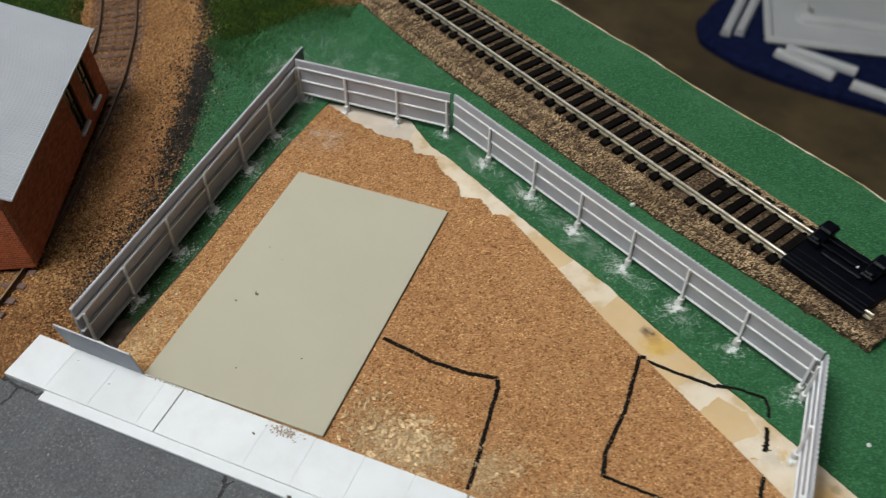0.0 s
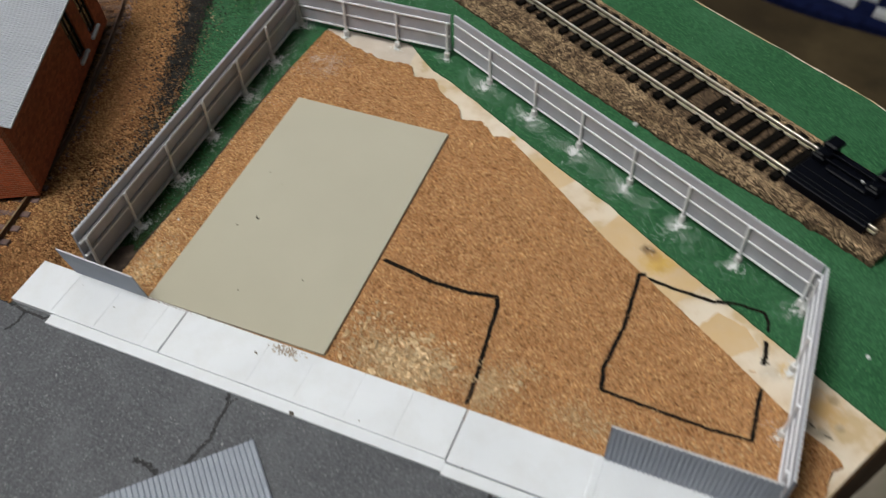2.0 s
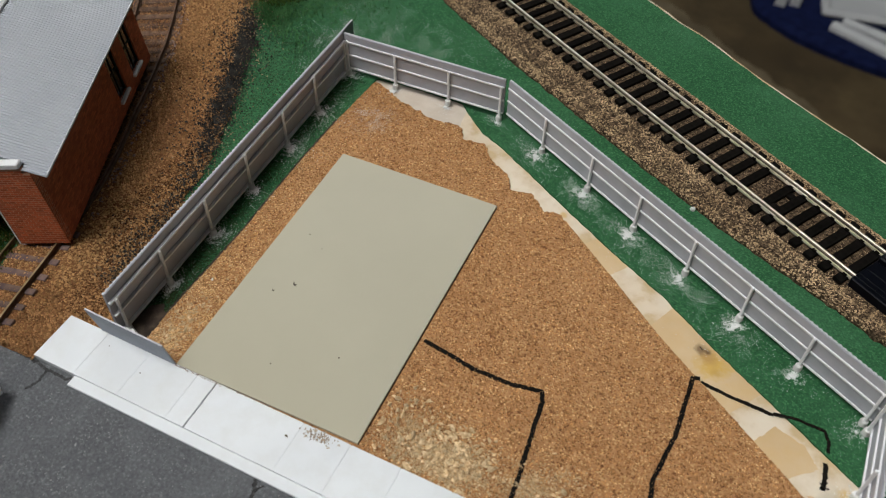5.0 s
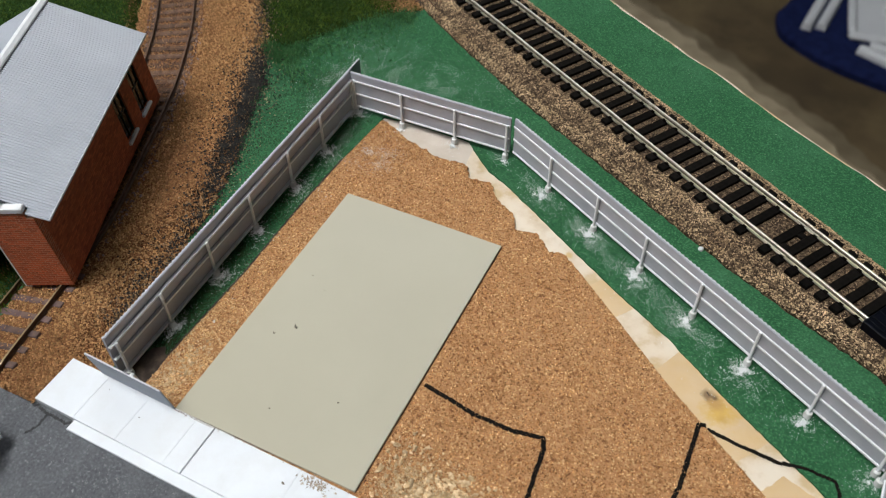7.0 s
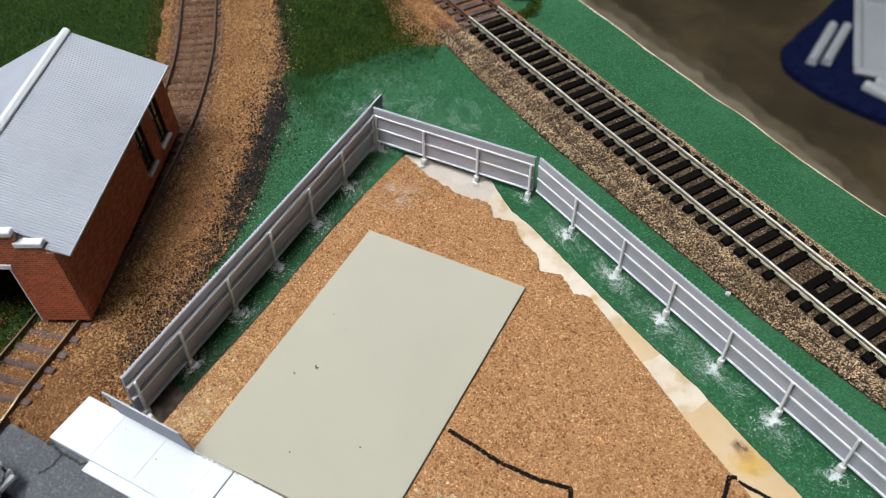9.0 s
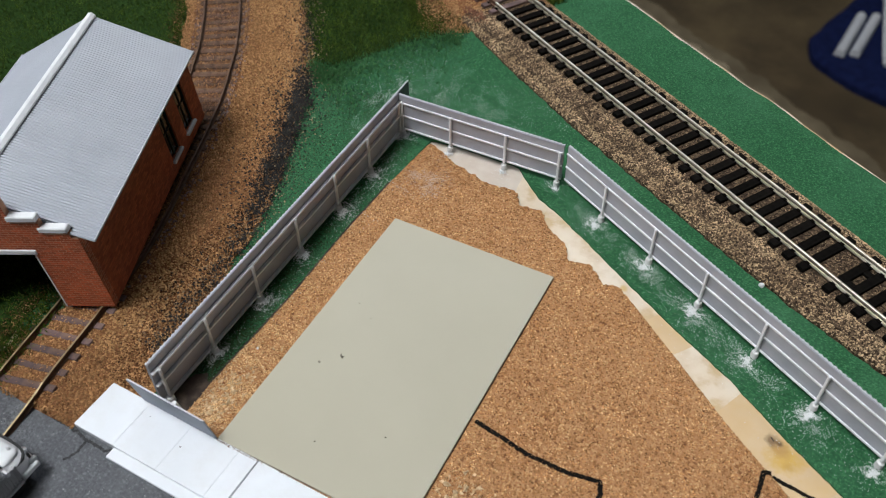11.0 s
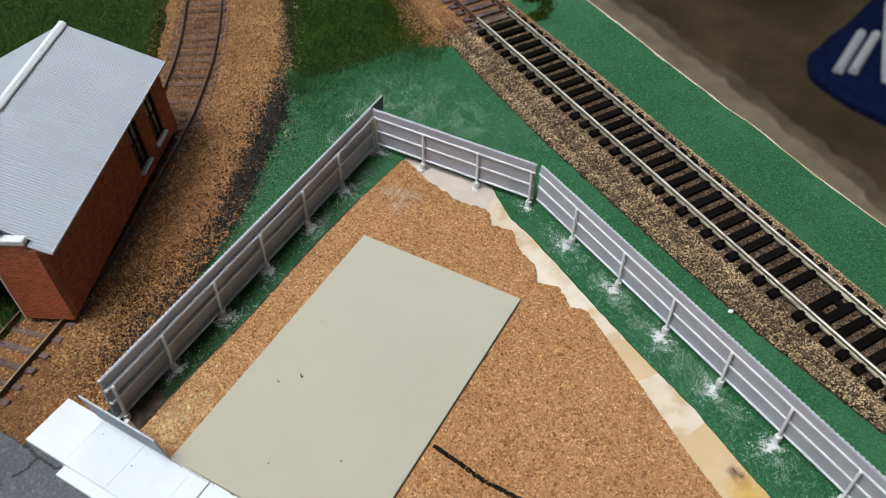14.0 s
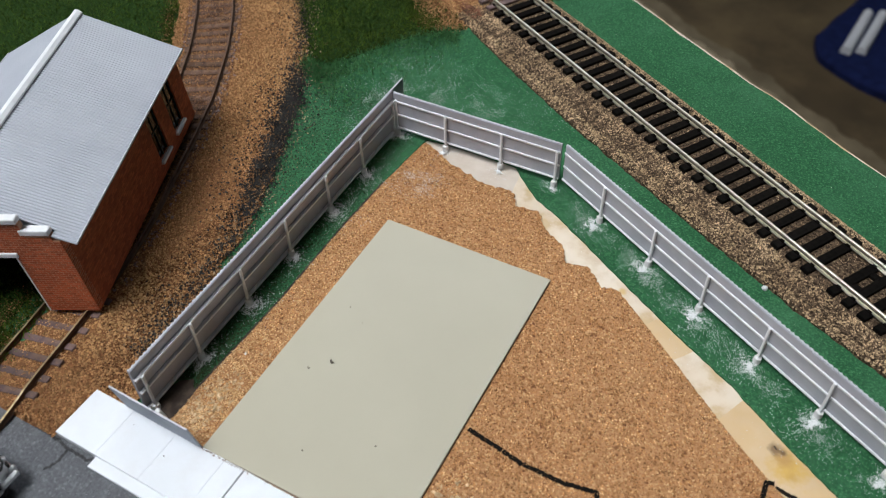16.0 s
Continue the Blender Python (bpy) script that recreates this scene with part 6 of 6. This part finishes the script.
tagged(o, "fine red brick courses", "", "", "stuff")
for a, b in WINDOWS[3:]:
    w = part("window", boxed(a, b, 0.0010, 0.0014, WIN0, WIN1), M_GLASS_DARK, shed, "dark shed window")
    part("window_sill", boxed(a - 0.0006, b + 0.0006, -0.0012, 0.0008, WIN0 - 0.0012, WIN0, bevel=0.0002), M_TRIM, w, "white sill")
    for x0, x1, z0, z1 in ((a, a + 0.0005, WIN0, WIN1), (b - 0.0005, b, WIN0, WIN1), (a, b, WIN1 - 0.0005, WIN1), (a, b, (WIN0 + WIN1) / 2 - 0.0002, (WIN0 + WIN1) / 2 + 0.0002), ((a + b) / 2 - 0.0002, (a + b) / 2 + 0.0002, WIN0, WIN1)):
        part("window_bar", boxed(x0, x1, 0.0006, 0.0012, z0, z1), M_GREENFRAME, w)
# roof: two ribbed slopes
OVER, RX0, RX1 = 0.0053, -0.0012, 0.1026
PARAPET = 0.0014


def roof_slope(y_out, z_out, y_in, z_in):
    """A ribbed slope, cut back behind the stepped parapet."""
    bm = bmesh.new()
    pitch = 0.0012
    slope = Vector((0, y_in - y_out, z_in - z_out))
    up = Vector((0, -(z_in - z_out), (y_in - y_out))).normalized()
    if up.z < 0:
        up = -up
    for x0, x1, share in ((RX0, PARAPET, (OVER + 0.0016) / abs(y_in - y_out)), (PARAPET, RX1, 1.0)):
        rows = []
        i0, i1 = round((x0 - RX0) / pitch * 4), round((x1 - RX0) / pitch * 4)
        for i in range(i0, i1 + 1):
            h = -0.00034 if i % 4 == 0 else 0.00006
            low = Vector((RX0 + i * pitch / 4, y_out, z_out))
            top = low + slope * share
            rows.append([bm.verts.new(q) for q in (low + up * h, top + up * h, top - up * 0.0005, low - up * 0.0005)])
        for a, b in zip(rows, rows[1:]):
            for k in range(4):
                bm.faces.new((a[k], b[k], b[(k + 1) % 4], a[(k + 1) % 4]))
        bm.faces.new(rows[0])
        bm.faces.new(rows[-1][::-1])
    bmesh.ops.recalc_face_normals(bm, faces=bm.faces[:])
    return bm


zo = 0.0318
part("roof_slope", roof_slope(-OVER, zo, WID / 2, RIDGE + 0.0010), M_ROOF, shed, "pale blue-grey ribbed roof sheet")
part("roof_slope", roof_slope(WID + OVER, zo, WID / 2, RIDGE + 0.0010), M_ROOF, shed, "pale blue-grey ribbed roof sheet")
for y in (-OVER, WID + OVER):
    part("eave_edge", boxed(RX0, RX1, y - 0.00022, y + 0.00022, zo - 0.0004, zo + 0.0004, bevel=0.0001), M_RIM, shed, "pale cut edge of the roof sheet")
part("ridge_cap", sweep(bmesh.new(), [(0.0016, WID / 2, RIDGE), (RX1 + 0.0003, WID / 2, RIDGE)], [(-0.0020, 0.0006), (-0.0018, 0.0011), (-0.0007, 0.0021), (0.0007, 0.0021), (0.0018, 0.0011), (0.0020, 0.0006)]), M_TRIM, shed, "white ridge capping")

# ---- grey sheet lying on the road ----
loose = thing("ribbed_sheet", "loose grey ribbed plastic sheet lying on the asphalt", "sheet", (0.0577, -0.0332, ROAD_TOP), -135.5)
sheet = bmesh.new()
pitch, LX, LY = 0.00152, 0.062, 0.050
n = int(LX / pitch * 4)
rows = []
for i in range(n + 1):
    x = LX * i / n
    h = 0.0006 if i % 4 == 0 else 0.0010
    rows.append([sheet.verts.new((x, y, z)) for y, z in ((0, h), (LY, h), (LY, 0.0), (0, 0.0))])
for a, b in zip(rows, rows[1:]):
    for k in range(4):
        sheet.faces.new((a[k], b[k], b[(k + 1) % 4], a[(k + 1) % 4]))
sheet.faces.new(rows[0])
sheet.faces.new(rows[-1][::-1])
bmesh.ops.recalc_face_normals(sheet, faces=sheet.faces[:])
part("sheet", sheet, M_SHEET, loose)

# ---- van on the road ----
van = thing("model_van", "white model van with a ribbed grey side and chrome bumper", "van", (-0.0492, -0.0318, ROAD_TOP), 90)
# local x forward (nose at 0), y left


def shell(sections, sides=20, power=4.0):
    """A rounded body through cross-sections (x, half width, bottom, top)."""
    bm = bmesh.new()
    rings = []
    for x, w, z0, z1 in sections:
        ring = []
        for k in range(sides):
            a = 2 * math.pi * (k + 0.5) / sides
            c, d = math.cos(a), math.sin(a)
            ring.append(bm.verts.new((x, w * math.copysign(abs(c) ** (2 / power), c), (z0 + z1) / 2 + (z1 - z0) / 2 * math.copysign(abs(d) ** (2 / power), d))))
        rings.append(ring)
    for a, b in zip(rings, rings[1:]):
        for k in range(sides):
            bm.faces.new((a[k], b[k], b[(k + 1) % sides], a[(k + 1) % sides]))
    bm.faces.new(rings[0])
    bm.faces.new(rings[-1][::-1])
    bmesh.ops.recalc_face_normals(bm, faces=bm.faces[:])
    return bm


part("body", shell([(-0.0512, 0.0090, 0.0045, 0.0190), (-0.0505, 0.0098, 0.0035, 0.0208), (-0.0480, 0.0102, 0.0030, 0.0215), (-0.0160, 0.0102, 0.0030, 0.0215), (-0.0130, 0.0101, 0.0030, 0.0208),
                    (-0.0110, 0.0100, 0.0030, 0.0185), (-0.0092, 0.0099, 0.0030, 0.0142), (-0.0075, 0.0098, 0.0030, 0.0122), (-0.0045, 0.0095, 0.0030, 0.0112), (-0.0018, 0.0086, 0.0032, 0.0102), (-0.0004, 0.0074, 0.0038, 0.0090), (0.0, 0.0060, 0.0046, 0.0078)]), M_VAN, van, "white rounded body", smooth=True)
part("windscreen", shell([(-0.0118, 0.0084, 0.0140, 0.0203), (-0.0085, 0.0084, 0.0120, 0.0142)], 16, 5.0), M_GLASS_DARK, van, "dark windscreen")
for s in (-1, 1):
    bm = bmesh.new()
    for i in range(46):
        x = -0.0480 + i * 0.0009
        y0, y1 = sorted((s * 0.0099, s * 0.01055))
        box(bm, x, x + 0.0006, y0, y1, 0.0045, 0.0182 if x < -0.0135 else 0.0118)
    box(bm, -0.0480, -0.0130, *sorted((s * 0.0099, s * 0.0103)), 0.0044, 0.0184)
    box(bm, -0.0130, -0.0062, *sorted((s * 0.0096, s * 0.0103)), 0.0044, 0.0119)
    part("ribbed_side", bm, M_VANSIDE, van, "grey ribbed side panel")
    part("lower_trim", boxed(-0.0480, -0.0066, min(s * 0.0101, s * 0.0113), max(s * 0.0101, s * 0.0113), 0.0044, 0.0050, bevel=0.0001), M_CHROME, van, "chrome trim strip")
    part("roof_gutter", boxed(-0.0480, -0.0132, min(s * 0.0098, s * 0.0108), max(s * 0.0098, s * 0.0108), 0.0184, 0.0191, bevel=0.0002), M_VAN, van, "white gutter along the roof")
    part("wing_mirror", boxed(-0.0100, -0.0088, min(s * 0.0100, s * 0.0122), max(s * 0.0100, s * 0.0122), 0.0126, 0.0142, bevel=0.0003), M_CHROME, van, "small chrome mirror")
    part("fender_block", boxed(-0.0062, -0.0004, min(s * 0.0094, s * 0.0111), max(s * 0.0094, s * 0.0111), 0.0046, 0.0060, bevel=0.0003), M_CHROME, van, "bright chrome fender block")
    part("headlight", lathe([(0.0012, 0.0), (0.0013, 0.0006), (0.0006, 0.0010)], 12, -0.0010, s * 0.0062), M_CHROME, van).location = (0, 0, 0.0086)
    for x in (-0.0085, -0.0410):
        wheel = lathe([(0.0030, -0.0011), (0.0034, -0.0007), (0.0034, 0.0007), (0.0030, 0.0011)], 18)
        o = part("wheel", wheel, M_TYRE, van, "black tyre")
        o.matrix_basis = pose(x, s * 0.0092, 0.0034, 90, 0, 0)
seam = [(q.x, q.y, 0.0) for q in spline([(-0.0092, -0.0090), (-0.0050, -0.0088), (-0.0022, -0.0078), (-0.0008, -0.0052), (-0.0004, 0.0), (-0.0008, 0.0052), (-0.0022, 0.0078), (-0.0050, 0.0088), (-0.0092, 0.0090)], 5)]
part("bonnet_seam", sweep(bmesh.new(), seam, [(-0.00035, 0.0088), (0.00045, 0.0088), (0.00045, 0.0097), (-0.00035, 0.0097)]), M_TYRE, van, "black gap round the bonnet")
part("bonnet", shell([(-0.0100, 0.0082, 0.0092, 0.0133), (-0.0060, 0.0080, 0.0090, 0.0126), (-0.0030, 0.0070, 0.0090, 0.0117), (-0.0012, 0.0050, 0.0092, 0.0106)], 20, 5.0), M_VAN, van, "white rounded bonnet", smooth=True)
part("grille", boxed(-0.0030, -0.0004, -0.0082, 0.0082, 0.0044, 0.0086, bevel=0.0004), M_TYRE, van, "black recess behind the grille")
for y in (-0.0072, -0.0048, -0.0024, 0.0, 0.0024, 0.0048, 0.0072):
    part("grille_tooth", boxed(-0.0010 - abs(y) * 0.16, 0.0007 - abs(y) * 0.16, y - 0.0007, y + 0.0007, 0.0050, 0.0078, bevel=0.0003), M_CHROME, van, "bright chrome grille tooth")
for y in (-0.0042, 0.0042):
    part("badge", boxed(-0.0036, -0.0026, y - 0.0007, y + 0.0007, 0.0110, 0.0120, bevel=0.0002), M_CHROME, van, "small chrome ornament on the bonnet")
bump_line = [(q.x, q.y, 0.0040) for q in spline([(-0.0064, -0.0101), (-0.0032, -0.0097), (-0.0012, -0.0084), (-0.0002, -0.0055), (0.0002, 0.0), (-0.0002, 0.0055), (-0.0012, 0.0084), (-0.0032, 0.0097), (-0.0064, 0.0101)], 5)]
part("bumper", sweep(bmesh.new(), bump_line, [(-0.0004, 0.0), (0.0005, 0.0), (0.0007, 0.0007), (0.0005, 0.0015), (-0.0004, 0.0016)]), M_CHROME, van, "chrome bumper", smooth=True)
for y in (-0.0086, 0.0086):
    part("overrider", boxed(-0.0022, 0.0004, y - 0.0007, y + 0.0007, 0.0042, 0.0066, bevel=0.0003), M_CHROME, van, "bright chrome overrider")

# ---- things on the floor beyond the board ----
cloth = [(0.057, 1.814), (0.070, 1.755), (0.095, 1.720), (0.166, 1.675), (0.260, 1.640), (0.380, 1.620), (0.473, 1.605), (0.640, 1.560), (0.850, 1.500), (1.000, 1.900), (0.950, 2.400), (0.450, 2.450), (0.200, 2.300), (0.106, 1.987), (0.082, 1.915), (0.057, 1.814)]
cloth = rough_line([tuple(q) for q in spline(cloth, 3)], 0.012, 0.003, 71, 18)
bm = prism(cloth[:-1], FLOOR_Z, FLOOR_Z + 0.028, bevel=0.012)
solid("blue_cloth", bm, M_BLUE, "dark blue folded cloth lying on the floor", "cloth")
TOPZ = FLOOR_Z + 0.028
for a, b, w in (((0.127, 1.747), (0.144, 1.929), 0.023), ((0.157, 1.761), (0.175, 1.940), 0.023), ((0.247, 1.714), (0.375, 1.661), 0.025), ((0.266, 1.738), (0.420, 1.697), 0.023), ((0.413, 1.645), (0.560, 1.605), 0.026)):
    d = Vector(b) - Vector(a)
    strip = sweep(bmesh.new(), [(0.0, 0, 0), (0.005, 0, 0), (d.length - 0.005, 0, 0), (d.length, 0, 0)], [(w * 0.5 * math.cos(k * math.pi / 8), 0.017 * math.sin(k * math.pi / 8) ** 0.7) for k in range(9)])
    solid("plastic_strip", strip, M_WHITEPLAST, "white rounded plastic strip lying on the blue cloth", "strip", at=(*a, TOPZ), turn=math.degrees(math.atan2(d.y, d.x)), group="plastic strips")
tray = thing("plastic_tray", "white shallow plastic tray on the blue cloth", "tray", (0.217, 1.742, TOPZ), 8.0)
part("tray_floor", boxed(0.010, 0.490, 0.010, 0.350, 0.0, 0.006), M_WHITEPLAST, tray)
for x0, x1, y0, y1 in ((0.0, 0.500, 0.0, 0.020), (0.0, 0.500, 0.340, 0.360), (0.0, 0.020, 0.020, 0.340), (0.480, 0.500, 0.020, 0.340)):
    part("tray_rim", boxed(x0, x1, y0, y1, 0.0, 0.020, bevel=0.008), M_WHITEPLAST, tray)
ridge = [(q.x, q.y, 0.006) for q in spline([(0.101, 0.167), (0.092, 0.126), (0.112, 0.117), (0.182, 0.122), (0.255, 0.114), (0.470, 0.106)], 4)]
bm = sweep(bmesh.new(), ridge, [(0.016 * math.cos(k * math.pi / 6), 0.020 * math.sin(k * math.pi / 6)) for k in range(7)])
part("tray_ridge", bm, M_WHITEPLAST, tray, "raised bent ridge")
